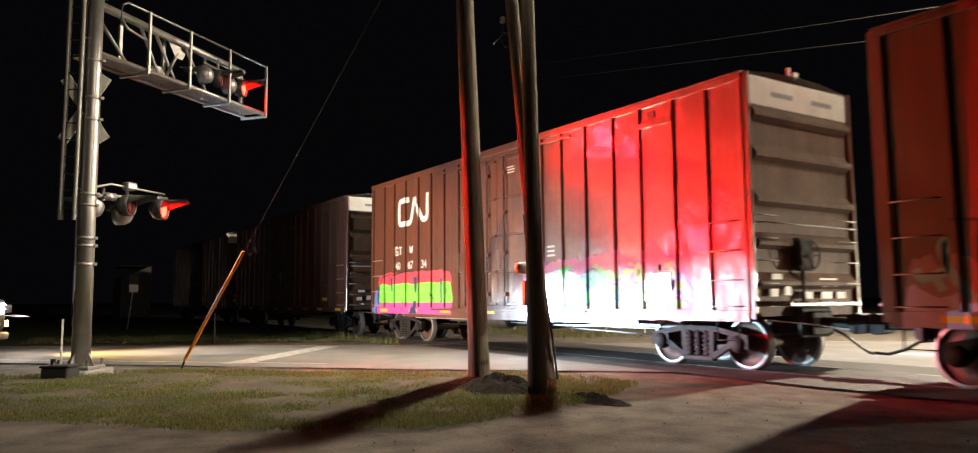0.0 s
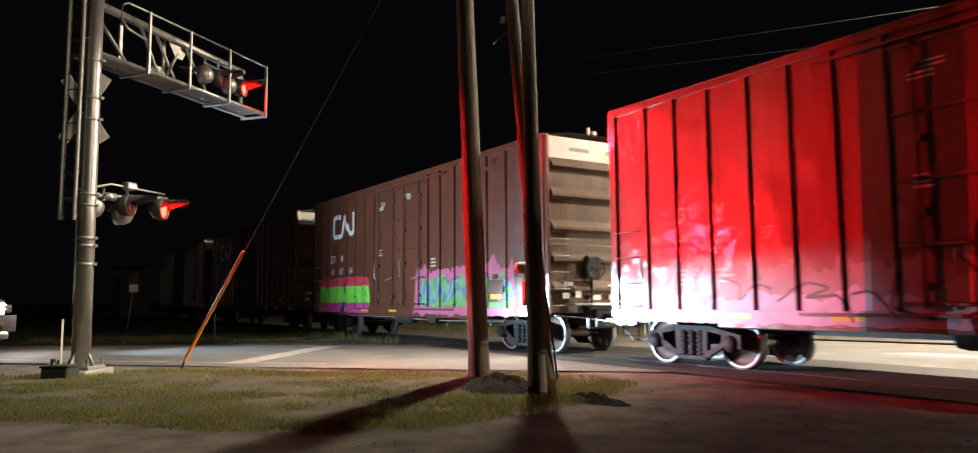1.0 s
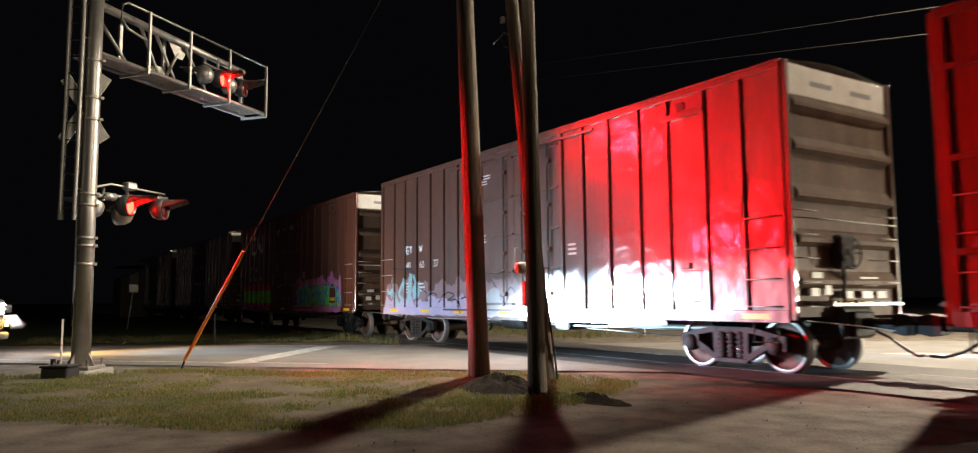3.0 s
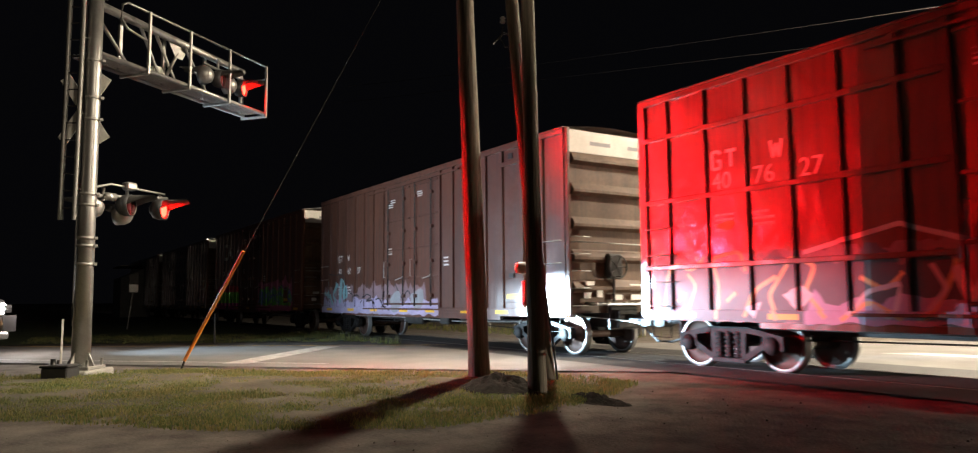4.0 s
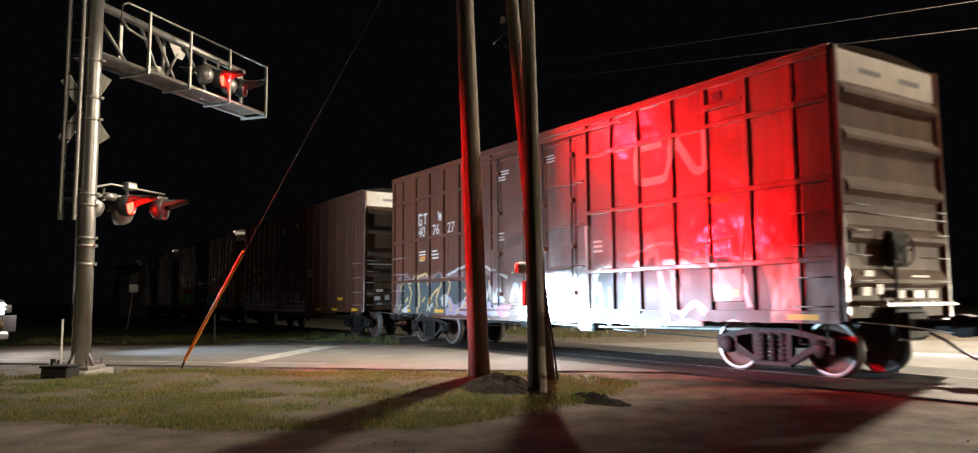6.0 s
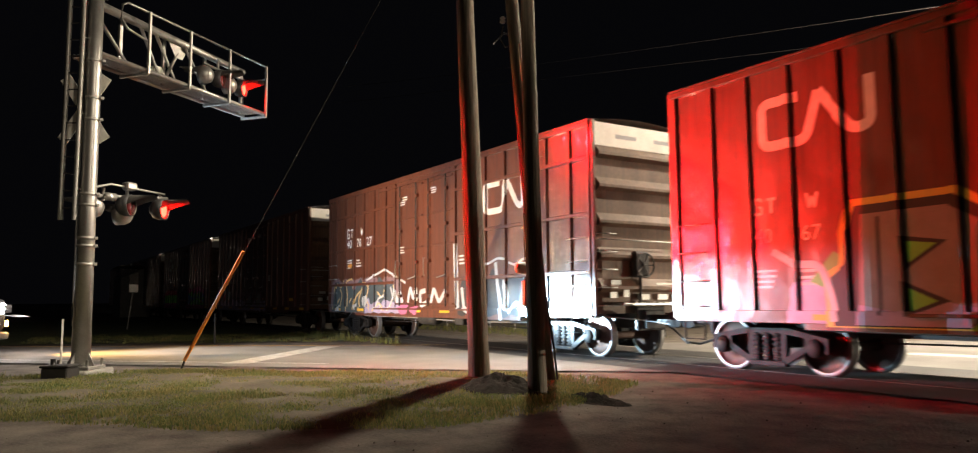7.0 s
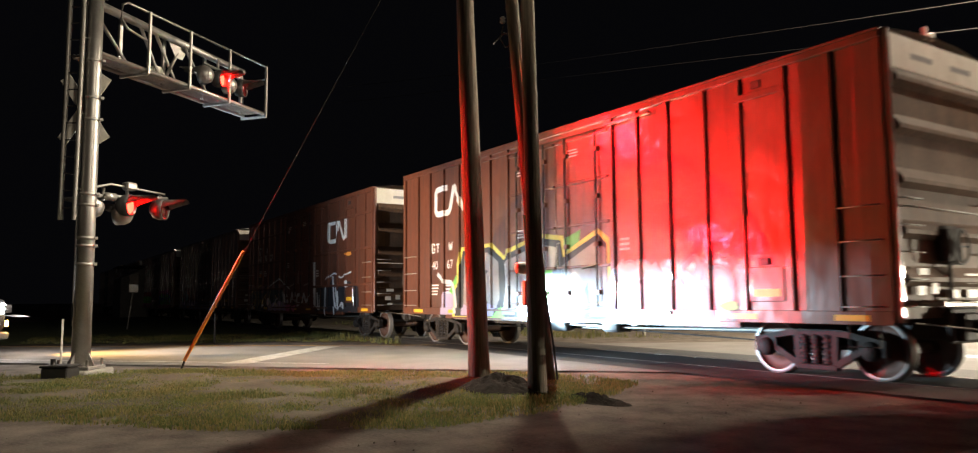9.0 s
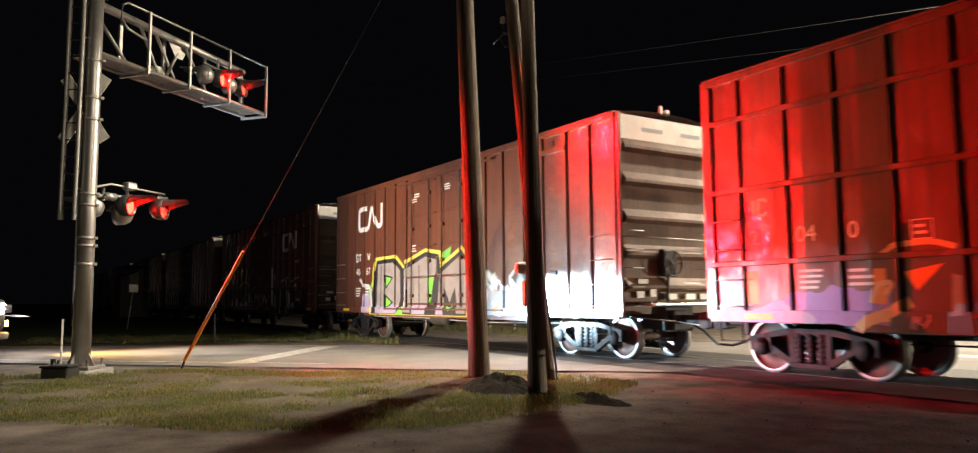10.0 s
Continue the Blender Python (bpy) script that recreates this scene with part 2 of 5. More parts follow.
def build_ground():
    bm = bmesh.new()
    xs = sorted({-3000, -900, -300, -120, -60, 3000, 900, 300, 120, 60, 30} | {round(-40 + 0.4 * i, 3) for i in range(151)})
    ys = sorted({-3000, -900, -300, -120, -60, -30, -15, 3000, 900, 300, 120, 60, 40} | {round(-6 + 0.4 * i, 3) for i in range(90)})
    grid = []
    for y in ys:
        row = []
        for x in xs:
            z = -0.03
            if -40 <= x <= 20 and -6 <= y <= 30:
                z += 0.018 * noise.noise((x * 0.5, y * 0.5, 0)) + 0.012 * noise.noise((x * 1.7, y * 1.7, 3))
            row.append(bm.verts.new((x, y, z)))
        grid.append(row)
    for a, b in zip(grid, grid[1:]):
        for i in range(len(xs) - 1):
            f = bm.faces.new((a[i], a[i + 1], b[i + 1], b[i]))
            f.smooth = True
    tagged(part("ground", bm, "dirt"), "bare trodden dirt and gravel ground", "ground", kind="structure")


build_ground()
sheet("road", [(-70, -49), (-20.28, -0.9), (-12.3, 6.7), (-8.2, 10.9), (0, 19.5), (60, 80), (40, 90), (-14, 19), (-18.4, 11.2), (-26.8, 0), (-80, -56)], 0.0, "asphalt", "worn grey asphalt road over the railway", "road")
TRACK_Y = 11.83


def build_track():
    for k, y in enumerate((TRACK_Y - 0.7525, TRACK_Y + 0.7525)):
        bm = bmesh.new()
        box(bm, -300, y - 0.036, -0.035, 120, y + 0.036, 0.004, 0)
        box(bm, -300, y - 0.07, -0.17, 120, y + 0.07, -0.14, 0)
        box(bm, -300, y - 0.01, -0.14, 120, y + 0.01, -0.035, 0)
        tagged(part("rail", bm, "rail"), "worn steel rail with a polished head", "rail", "rails of the track", "structure")


build_track()


# ---------------------------------------------------------------- the train
CAR_L, SPEED = 15.1, 5.55
WHEEL_R, AXLES = 0.457, 1.80
POSTS_A = [0.06, 0.9, 1.64, 2.43, 3.28, 4.07, 4.84, 5.64, 9.42, 10.14, 10.95, 11.83, 12.6, 13.47, 14.26, 15.04]
POSTS_B = [0.06, 0.64, 1.52, 2.38, 3.22, 4.07, 4.96, 5.66, 9.42, 10.18, 10.95, 11.85, 12.66, 13.54, 14.4, 15.04]
SHEET, OUTER, LIP = -1.476, -1.53, 0.0008
TURNING = []


def spray(name, color, rough=0.5):
    return material(name, color, rough, dark=tuple(c * 0.6 for c in color), scale=3, fine=25, amount=0.6, bump=0.0)


for key, color in (("g_green", (0.16, 0.55, 0.10)), ("g_pink", (0.55, 0.16, 0.30)), ("g_purple", (0.20, 0.10, 0.34)), ("g_blue", (0.12, 0.22, 0.55)),
                   ("g_black", (0.02, 0.02, 0.025)), ("g_white", (0.62, 0.63, 0.64)), ("g_yellow", (0.70, 0.62, 0.10)), ("g_orange", (0.75, 0.30, 0.05)),
                   ("g_haze", (0.24, 0.15, 0.16)), ("g_red", (0.62, 0.06, 0.09)), ("g_lime", (0.22, 0.72, 0.08)), ("g_magenta", (0.60, 0.08, 0.34)), ("g_navy", (0.025, 0.035, 0.12)), ("g_slate", (0.07, 0.09, 0.10)), ("g_silver", (0.30, 0.27, 0.26)), ("g_cream", (0.72, 0.50, 0.22)), ("g_violet", (0.28, 0.20, 0.50)),
                   ("g_lilac", (0.42, 0.36, 0.52)), ("g_grey", (0.30, 0.30, 0.31)), ("g_teal", (0.25, 0.45, 0.48))):
    M[key] = spray("spray_" + key[2:], color)


def painted(name, car, posts, bm, mat, label="", layer=0):
    """Paint on a car's side: a flat shape in x and z that follows sheet, posts and sill."""
    lift = LIP * (1 + layer)
    xs = [v.co.x for v in bm.verts]
    lo, hi = min(xs), max(xs)
    near = [x for x in posts if lo < x + 0.06 and hi > x - 0.06]
    cuts = [((x + k, 0, 0), (1, 0, 0)) for x in near for k in (-0.0575, -0.054, 0.054, 0.0575)] + [((0, 0, 1.0615), (0, 0, 1)), ((0, 0, 1.058), (0, 0, 1))] + [((x, 0, 0), (1, 0, 0)) for x in (5.701, 5.712, 9.368, 9.379) if lo < x < hi]
    for co, no in cuts:
        bmesh.ops.bisect_plane(bm, geom=bm.verts[:] + bm.edges[:] + bm.faces[:], plane_co=co, plane_no=no)
    for v in bm.verts:
        outer = v.co.z < 1.0595 or any(abs(v.co.x - x) < 0.0555 for x in near)
        v.co.y = (OUTER if outer else -1.487 if 5.705 < v.co.x < 9.374 else SHEET) - lift
    return part(name, bm, mat, car, label)


def wavy(x0, x1, z0, z1, seed, wob=0.12, step=0.08):
    """A band with a ragged top and a slightly ragged foot."""
    bm = bmesh.new()
    n = max(2, int((x1 - x0) / step))
    rows = []
    for i in range(n + 1):
        x = x0 + (x1 - x0) * i / n
        top = z1 + wob * 2 * noise.noise((x * 1.9, seed, 0)) + wob * noise.noise((x * 6, seed, 4))
        foot = z0 + wob * 0.5 * noise.noise((x * 3, seed + 9, 0))
        edge = min(1, min(i, n - i) / 2 + 0.3)
        rows.append((bm.verts.new((x, 0, foot)), bm.verts.new((x, 0, foot + max(0.02, (top - foot) * edge)))))
    for a, b in zip(rows, rows[1:]):
        bm.faces.new((a[0], b[0], b[1], a[1]))
    return bm


def blob(bm, cx, cz, rx, rz, seed, n=22):
    vs = []
    for k in range(n):
        a = k * math.tau / n
        f = 1 + 0.45 * noise.noise((math.cos(a) * 1.3 + seed, math.sin(a) * 1.3, seed))
        vs.append(bm.verts.new((cx + rx * f * math.cos(a), 0, cz + rz * f * math.sin(a))))
    bm.faces.new(vs)


def scribble(bm, x0, x1, z0, z1, count, w, seed):
    """Loose looping strokes that read as sprayed scrawl and no words."""
    rnd = random.Random(seed)
    for i in range(count):
        cx = x0 + (x1 - x0) * (i + 0.5) / count
        sx, sz = (x1 - x0) / count * 0.62, (z1 - z0) / 2
        pts = [(cx + rnd.uniform(-sx, sx), (z0 + z1) / 2 + rnd.uniform(-sz, sz)) for _ in range(rnd.choice((4, 5, 6)))]
        strip(bm, rounded(pts, 0.4, 6), w * rnd.uniform(0.7, 1.3))
    return bm


def logo(x, z, w, h):
    """The maker's mark as two bent bands."""
    bm = bmesh.new()
    t = h * 0.19
    strip(bm, rounded([(x + w * 0.38, z + h * 0.92), (x + t / 2, z + h * 0.92), (x + t / 2, z + t / 2), (x + w * 0.44, z + t / 2), (x + w * 0.56, z + h * 0.94)], 0.16), t)
    strip(bm, rounded([(x + w * 0.56, z + h * 0.94), (x + w * 0.82, z + t * 0.6), (x + w * 0.97, z + t * 0.8), (x + w * 0.97, z + h)], 0.2), t)
    return bm


def bars_text(bm, x, z, w, h, rows, seed):
    """Small writing too fine to read, as bars."""
    rnd = random.Random(seed)
    for r in range(rows):
        zz = z + h * (1 - (r + 0.5) / rows)
        k = h / rows * 0.45
        strip(bm, [(x, zz), (x + w * rnd.uniform(0.65, 1), zz)], k)
    return bm


def build_bogie_meshes():
    out = {}
    bm = bmesh.new()
    prism(bm, [(-1.1, 0.54), (-1.1, 0.62), (-0.42, 0.76), (0.42, 0.76), (1.1, 0.62), (1.1, 0.54), (0.4, 0.66), (-0.4, 0.66)], -0.06, 0.06)
    for s in (-1, 1):
        prism(bm, [(1.02 * s, 0.56), (0.90 * s, 0.60), (0.28 * s, 0.24), (0.34 * s, 0.16)], -0.055, 0.055)
        prism(bm, [(0.38 * s, 0.7), (0.27 * s, 0.7), (0.25 * s, 0.2), (0.36 * s, 0.2)], -0.058, 0.058)
        prism(bm, [(1.12 * s, 0.38), (1.04 * s, 0.38), (1.02 * s, 0.56), (0.78 * s, 0.56), (0.76 * s, 0.40), (0.70 * s, 0.40), (0.72 * s, 0.62), (1.12 * s, 0.62)], -0.065, 0.065)
    box(bm, -0.36, -0.07, 0.13, 0.36, 0.07, 0.22, 0.015)
    me = bpy.data.meshes.new("side_frame")
    bm.to_mesh(me)
    bm.free()
    me.materials.append(M["cast"])
    out["side_frame"] = me
    bm = bmesh.new()
    lathe(bm, [(r, z + k * 0.08) for k in range(6) for r, z in ((0.07, 0.22), (0.095, 0.24), (0.095, 0.265), (0.07, 0.285))], sides=12)
    me = bpy.data.meshes.new("spring")
    bm.to_mesh(me)
    bm.free()
    me.materials.append(M["cast"])
    out["spring"] = me
    bm = lathe(bmesh.new(), [(0.0, -0.12), (0.085, -0.12), (0.12, -0.09), (0.15, -0.06), (0.15, 0.05), (0.0, 0.05)], pose(0, 0, 0, -90), 16)
    me = bpy.data.meshes.new("bearing")
    bm.to_mesh(me)
    bm.free()
    me.materials.append(M["cast"])
    out["bearing"] = me
    bm = bmesh.new()
    tube(bm, [(0, -1.0, 0), (0, 1.0, 0)], 0.08, 12)
    for s in (-1, 1):
        lathe(bm, [(0.08, 0.80 * s), (0.15, 0.80 * s), (0.17, 0.755 * s), (0.28, 0.715 * s), (0.385, 0.745 * s), (0.40, 0.785 * s)], pose(0, 0, 0, -90), 40)
        lathe(bm, [(0.40, 0.655 * s), (0.28, 0.66 * s), (0.12, 0.66 * s)], pose(0, 0, 0, -90), 40)
    rust = len(bm.faces)
    for s in (-1, 1):
        lathe(bm, [(0.40, 0.785 * s), (0.445, 0.79 * s), (WHEEL_R, 0.775 * s), (WHEEL_R + 0.002, 0.69 * s), (0.482, 0.67 * s), (0.48, 0.655 * s), (0.40, 0.655 * s)], pose(0, 0, 0, -90), 40)
    bm.faces.ensure_lookup_table()
    for i, f in enumerate(bm.faces):
        f.material_index = 1 if i >= rust else 0
    bmesh.ops.recalc_face_normals(bm, faces=bm.faces[:])
    me = bpy.data.meshes.new("wheelset")
    bm.to_mesh(me)
    bm.free()
    me.materials.append(M["wheel"])
    me.materials.append(M["tread"])
    out["wheelset"] = me
    return out


BOGIE = build_bogie_meshes()


def put(name, parent, m, label=""):
    ob = new(name, BOGIE[name])
    ob.parent, ob.matrix_basis = parent, m
    return tagged(ob, label)


def bogie(car, x):
    bm = boxed(-0.2, -0.9, 0.46, 0.2, 0.9, 0.74, 0.04)
    box(bm, -0.62, -0.8, 0.34, -0.54, 0.8, 0.42)
    box(bm, 0.54, -0.8, 0.34, 0.62, 0.8, 0.42)
    b = part("bogie", bm, "cast", car, "grimy cast steel bogie", m=pose(x, 0, 0))
    for side in (-1, 1):
        put("side_frame", b, pose(0, 1.0 * side, 0))
        for dx in (-0.2, 0.0, 0.2):
            put("spring", b, pose(dx, 1.0 * side, 0))
        for dx in (-AXLES / 2, AXLES / 2):
            put("bearing", b, pose(dx, 1.02 * side, WHEEL_R, 0, 0, 0 if side < 0 else 180))
    for dx in (-AXLES / 2, AXLES / 2):
        w = put("wheelset", b, pose(dx, 0, WHEEL_R), "rusty wheels with bright worn treads")
        TURNING.append((w, dx))
    return b


def plug_door(car, x0, x1, paint):
    d = part("plug_door", boxed(x0, -1.485, 1.12, x1, -1.43, 4.78, 0.012), paint, car, "double plug door with lock rods")
    for z in (1.16, 1.95, 2.85, 3.78, 4.74):
        part("door_rib", boxed(x0 + 0.03, -1.535, z - 0.03, x1 - 0.03, -1.484, z + 0.03, 0.01), paint, d)
    for x in (x0 + 0.38, x1 - 0.38):
        part("lock_rod", tubed([(x, -1.555, 1.1), (x, -1.555, 4.8)], 0.022, 8), "under", d)
        for z in (1.4, 2.4, 3.4, 4.4):
            part("rod_bracket", boxed(x - 0.06, -1.575, z - 0.05, x + 0.06, -1.484, z + 0.05, 0.01), paint, d)
    part("door_crank", tubed([(x1 - 0.38, -1.57, 2.0), (x1 - 0.38, -1.6, 1.96), (x1 - 0.8, -1.6, 1.9)], 0.018, 8), "galv_dull", d)
    part("door_handle", tubed([(x0 + 0.1, -1.5, 2.0), (x0 + 0.1, -1.56, 2.0), (x0 + 0.1, -1.56, 2.5), (x0 + 0.1, -1.5, 2.5)], 0.014, 6), "galv_dull", d)
    return d


def rung(car, pts, name="grab_iron", mat="galv_dull"):
    return part(name, tubed(pts, 0.013, 6), mat, car)


def boxcar(left, grid, paint, label):
    car = thing("boxcar", pose(left, TRACK_Y, 0), label, "boxcar", "boxcars of the train")
    posts = POSTS_B if grid else POSTS_A
    part("body", boxed(0.02, SHEET, 1.0, CAR_L - 0.02, 1.435, 4.99), paint, car)
    for s in (-1, 1):
        y0, y1 = sorted((1.53 * s, 1.44 * s))
        sill = boxed(0, y0, 0.86, CAR_L, y1, 1.06, 0.008)
        box(sill, 2.6, y0 + 0.004, 0.77, CAR_L - 2.6, y1 - 0.004, 0.862)
        part("side_sill", sill, paint, car)
        y0, y1 = sorted((1.545 * s, 1.40 * s))
        rail = boxed(-0.01, y0, 4.95, CAR_L + 0.01, y1, 5.06, 0.012)
        box(rail, -0.02, y0 - 0.01, 5.06, CAR_L + 0.02, y1 + 0.01, 5.10, 0.008)
        part("roof_rail", rail, paint, car)
        proto = part("side_post", prism(bmesh.new(), [(-0.055, 1.06), (-0.055, 4.95), (0.055, 4.95), (0.055, 1.06)], 1.43 * s, 1.53 * s), paint, car, m=pose(posts[0], 0, 0))
        for x in posts[1:]:
            share(proto, car, pose(x, 0, 0))
    # horizontal stiffeners of the panelled cars
    if grid:
        for z in (1.83, 3.06, 4.28):
            spans = [(0.06, 5.66), (9.42, 15.04)]
            for a, b in spans:
                part("side_bar", boxed(a, -1.545, z - 0.045, b, -1.434, z + 0.045, 0.012), paint, car)
    for a, b in ((5.72, 7.56), (7.58, 9.36)):
        plug_door(car, a, b, paint)
    part("door_track", boxed(4.2, -1.585, 0.98, 11.0, -1.532, 1.03, 0.006), paint, car)
    part("door_track", boxed(4.6, -1.60, 4.80, 10.6, -1.532, 4.85, 0.006), paint, car)
    # framed panel with a vent near the end
    pan = part("side_hatch", boxed(12.66, -1.48, 1.95, 13.42, -1.434, 4.62, 0.01), paint, car)
    part("hatch_header", boxed(12.55, -1.555, 4.55, 13.52, -1.482, 4.66, 0.01), paint, pan)
    part("hatch_vent", boxed(12.86, -1.50, 4.72, 13.06, -1.434, 4.86, 0.01), "black", pan)
    plac = part("placard_board", boxed(12.7, -1.50, 1.2, 13.36, -1.434, 1.76, 0.01), paint, car)
    part("placard_sticker", boxed(12.78, -1.503, 1.28, 13.28, -1.4995, 1.40), "yellow", plac, "yellow reflective sticker")
    part("placard_lamp_vent", boxed(12.9, -1.52, 1.79, 13.1, -1.434, 1.90, 0.01), "black", plac)
    # roof with cross ribs
    bm = bmesh.new()
    prof = [(-1.54, 5.09), (-0.7, 5.19), (0, 5.22), (0.7, 5.19), (1.54, 5.09)]
    for (ya, za), (yb, zb) in zip(prof, prof[1:]):
        bm.faces.new([bm.verts.new(p) for p in ((0, ya, za), (CAR_L, ya, za), (CAR_L, yb, zb), (0, yb, zb))])
    for k in range(19):
        x = 0.2 + k * 0.81
        for (ya, za), (yb, zb) in zip(prof, prof[1:]):
            ya, yb = ya * 0.93, yb * 0.93
            bm.faces.new([bm.verts.new(p) for p in ((x, ya, za + 0.04), (x + 0.08, ya, za + 0.04), (x + 0.08, yb, zb + 0.04), (x, yb, zb + 0.04))])
            for xx in (x, x + 0.08):
                bm.faces.new([bm.verts.new(p) for p in ((xx, ya, za), (xx, yb, zb), (xx, yb, zb + 0.04), (xx, ya, za + 0.04))])
    part("roof", bm, "galv_dull", car, "ribbed steel roof")
    # ends
    for s, x in ((1, CAR_L), (-1, 0.0)):
        e = Matrix.Translation((x, 0, 0)) @ Matrix.Rotation(0 if s > 0 else math.pi, 4, "Z")
        bm = boxed(-0.04, -1.47, 0.95, 0.02, 1.47, 5.06)
        end = part("end_wall", bm, "end", car, "corrugated end wall", m=e)
        part("height_panel", boxed(0.02, -1.46, 4.54, 0.05, 1.46, 5.05, 0.005), "white", end, "white painted warning panel")
        for z in (4.42, 3.72, 2.95, 2.22, 1.55):
            b2 = bmesh.new()
            a = [(0.02, z - 0.15), (0.14, z - 0.08), (0.14, z - 0.02), (0.02, z + 0.14)]
            prism(b2, a, -1.36, 1.36)
            part("end_rib", b2, "end", end)
        for y in (-1.5, 1.42):
            part("corner_post", boxed(-0.05, y, 0.9, 0.1, y + 0.08, 5.08, 0.012), paint, end)
        for y in (-1.38, 0.92):
            for z in (1.12, 1.5, 1.88, 2.26, 2.64):
                part("ladder_rung", tubed([(0.05, y, z), (0.15, y, z), (0.15, y + 0.46, z), (0.05, y + 0.46, z)], 0.012, 6), "galv_dull", end)
        part("handrail", tubed([(0.03, -1.34, 2.52), (0.16, -1.34, 2.52), (0.16, 1.34, 2.5), (0.03, 1.34, 2.5)], 0.014, 6), "galv_dull", end)
        plat = boxed(0.05, -1.0, 1.12, 0.42, 1.0, 1.17, 0.008)
        for k in range(12):
            box(plat, 0.06, -0.98 + k * 0.17, 1.17, 0.41, -0.95 + k * 0.17, 1.19)
        part("crossover_step", plat, "galv", end)
        part("draft_sill", boxed(-1.2, -0.28, 0.62, 0.32, 0.28, 1.02, 0.02), "under", end)
        cb = boxed(0.3, -0.09, 0.74, 0.88, 0.09, 0.92, 0.03)
        prism(cb, [(0.85, 0.70), (1.0, 0.66), (1.18, 0.70), (1.18, 0.96), (1.0, 1.0), (0.85, 0.96)], -0.17, 0.14)
        part("coupler", cb, "cast", end)
        part("uncoupling_lever", tubed([(0.2, -1.4, 0.9), (0.22, -0.9, 0.86), (0.45, -0.4, 0.8), (0.95, -0.12, 0.72)], 0.014, 6), "galv_dull", end)
        part("air_hose", tubed([(0.25, 0.34 * s, 0.72), (0.5, 0.36 * s, 0.60), (0.78, 0.33 * s, 0.42), (1.0, 0.22 * s, 0.34), (1.17, 0.1 * s, 0.36)], 0.026, 8), "black", end)
        part("striker", boxed(0.1, -0.42, 0.58, 0.2, 0.42, 1.1, 0.03), "under", end)
        if s > 0:
            wheel = lathe(bmesh.new(), [(0.26 + 0.018 * math.cos(k), 0.018 * math.sin(k)) for k in (0, 1.26, 2.5, 3.77, 5.03, 6.28)], pose(0.3, -0.25, 1.98, 0, 90), 20)
            for k in range(5):
                a = k * math.tau / 5
                tube(wheel, [(0.27, -0.25, 1.98), (0.3, -0.25 + 0.25 * math.cos(a), 1.98 + 0.25 * math.sin(a))], 0.012, 5)
            part("brake_wheel", wheel, "under", end, "round hand brake wheel")
            part("brake_housing", boxed(0.06, -0.47, 1.72, 0.24, -0.03, 2.28, 0.05), "under", end)
            part("brake_chain_pipe", tubed([(0.14, -0.25, 1.72), (0.14, -0.25, 1.0)], 0.03, 8), "under", end)
            for y, z, w, h in ((-1.05, 1.52, 0.26, 0.14), (-1.1, 1.28, 0.2, 0.13), (-0.72, 1.3, 0.16, 0.2), (0.28, 1.45, 0.5, 0.15), (0.3, 1.24, 0.3, 0.12), (0.75, 1.24, 0.26, 0.12), (-0.3, 1.24, 0.34, 0.12)):
                part("stencil_plate", boxed(0.1, y, z, 0.112, y + w, z + h), "white", end)
        for yy in (-0.8, 0.35):
            t2 = bmesh.new()
            strip(t2, [(yy, 4.78), (yy + 0.62, 4.78)], 0.09)
            bmesh.ops.rotate(t2, verts=t2.verts[:], cent=(0, 0, 0), matrix=Matrix.Rotation(radians(90), 3, "Z"))
            bmesh.ops.translate(t2, verts=t2.verts[:], vec=(0.0525, 0, 0))
            part("stencil_bars", t2, "g_grey", end)
    if paint == "brown" and not grid:
        part("roof_bracket", boxed(CAR_L - 0.12, -0.12, 5.2, CAR_L - 0.06, -0.04, 5.4, 0.01), "white", car)
        part("roof_bracket", boxed(CAR_L - 0.12, 0.02, 5.2, CAR_L - 0.04, 0.16, 5.33, 0.02), "white", car)
    # ladders at both ends of the side
    for x in (0.14, CAR_L - 0.74):
        for z in (1.12, 1.56, 2.06, 2.56):
            rung(car, [(x, -1.44, z), (x, -1.57, z), (x + 0.6, -1.57, z), (x + 0.6, -1.44, z)])
        part("sill_step", tubed([(x + 0.05, -1.5, 0.88), (x + 0.05, -1.5, 0.55), (x + 0.5, -1.5, 0.55), (x + 0.5, -1.5, 0.88)], 0.018, 6), "under", car)
    # underframe
    part("centre_sill", boxed(0.5, -0.2, 0.62, CAR_L - 0.5, 0.2, 0.98), "under", car)
    for x in (3.4, 5.3, 7.5, 9.6, 11.7):
        part("cross_bearer", boxed(x - 0.06, -1.43, 0.8, x + 0.06, 1.43, 0.99), "under", car)
    part("brake_reservoir", lathe(bmesh.new(), [(0, -0.55), (0.18, -0.5), (0.2, -0.4), (0.2, 0.4), (0.18, 0.5), (0, 0.55)], pose(6.6, -0.75, 0.72, 0, 90), 16), "under", car)
    part("brake_cylinder", boxed(8.4, -0.95, 0.56, 8.9, -0.5, 0.86, 0.04), "under", car)
    part("brake_pipe", tubed([(1.2, -0.95, 0.74), (5.8, -0.95, 0.74), (6.1, -0.8, 0.70), (9.2, -0.8, 0.66), (13.8, -0.7, 0.72)], 0.022, 6), "galv_dull", car)
    part("brake_rod", tubed([(2.6, -0.5, 0.55), (8.4, -0.6, 0.62), (12.6, -0.5, 0.5)], 0.016, 6), "cast", car)
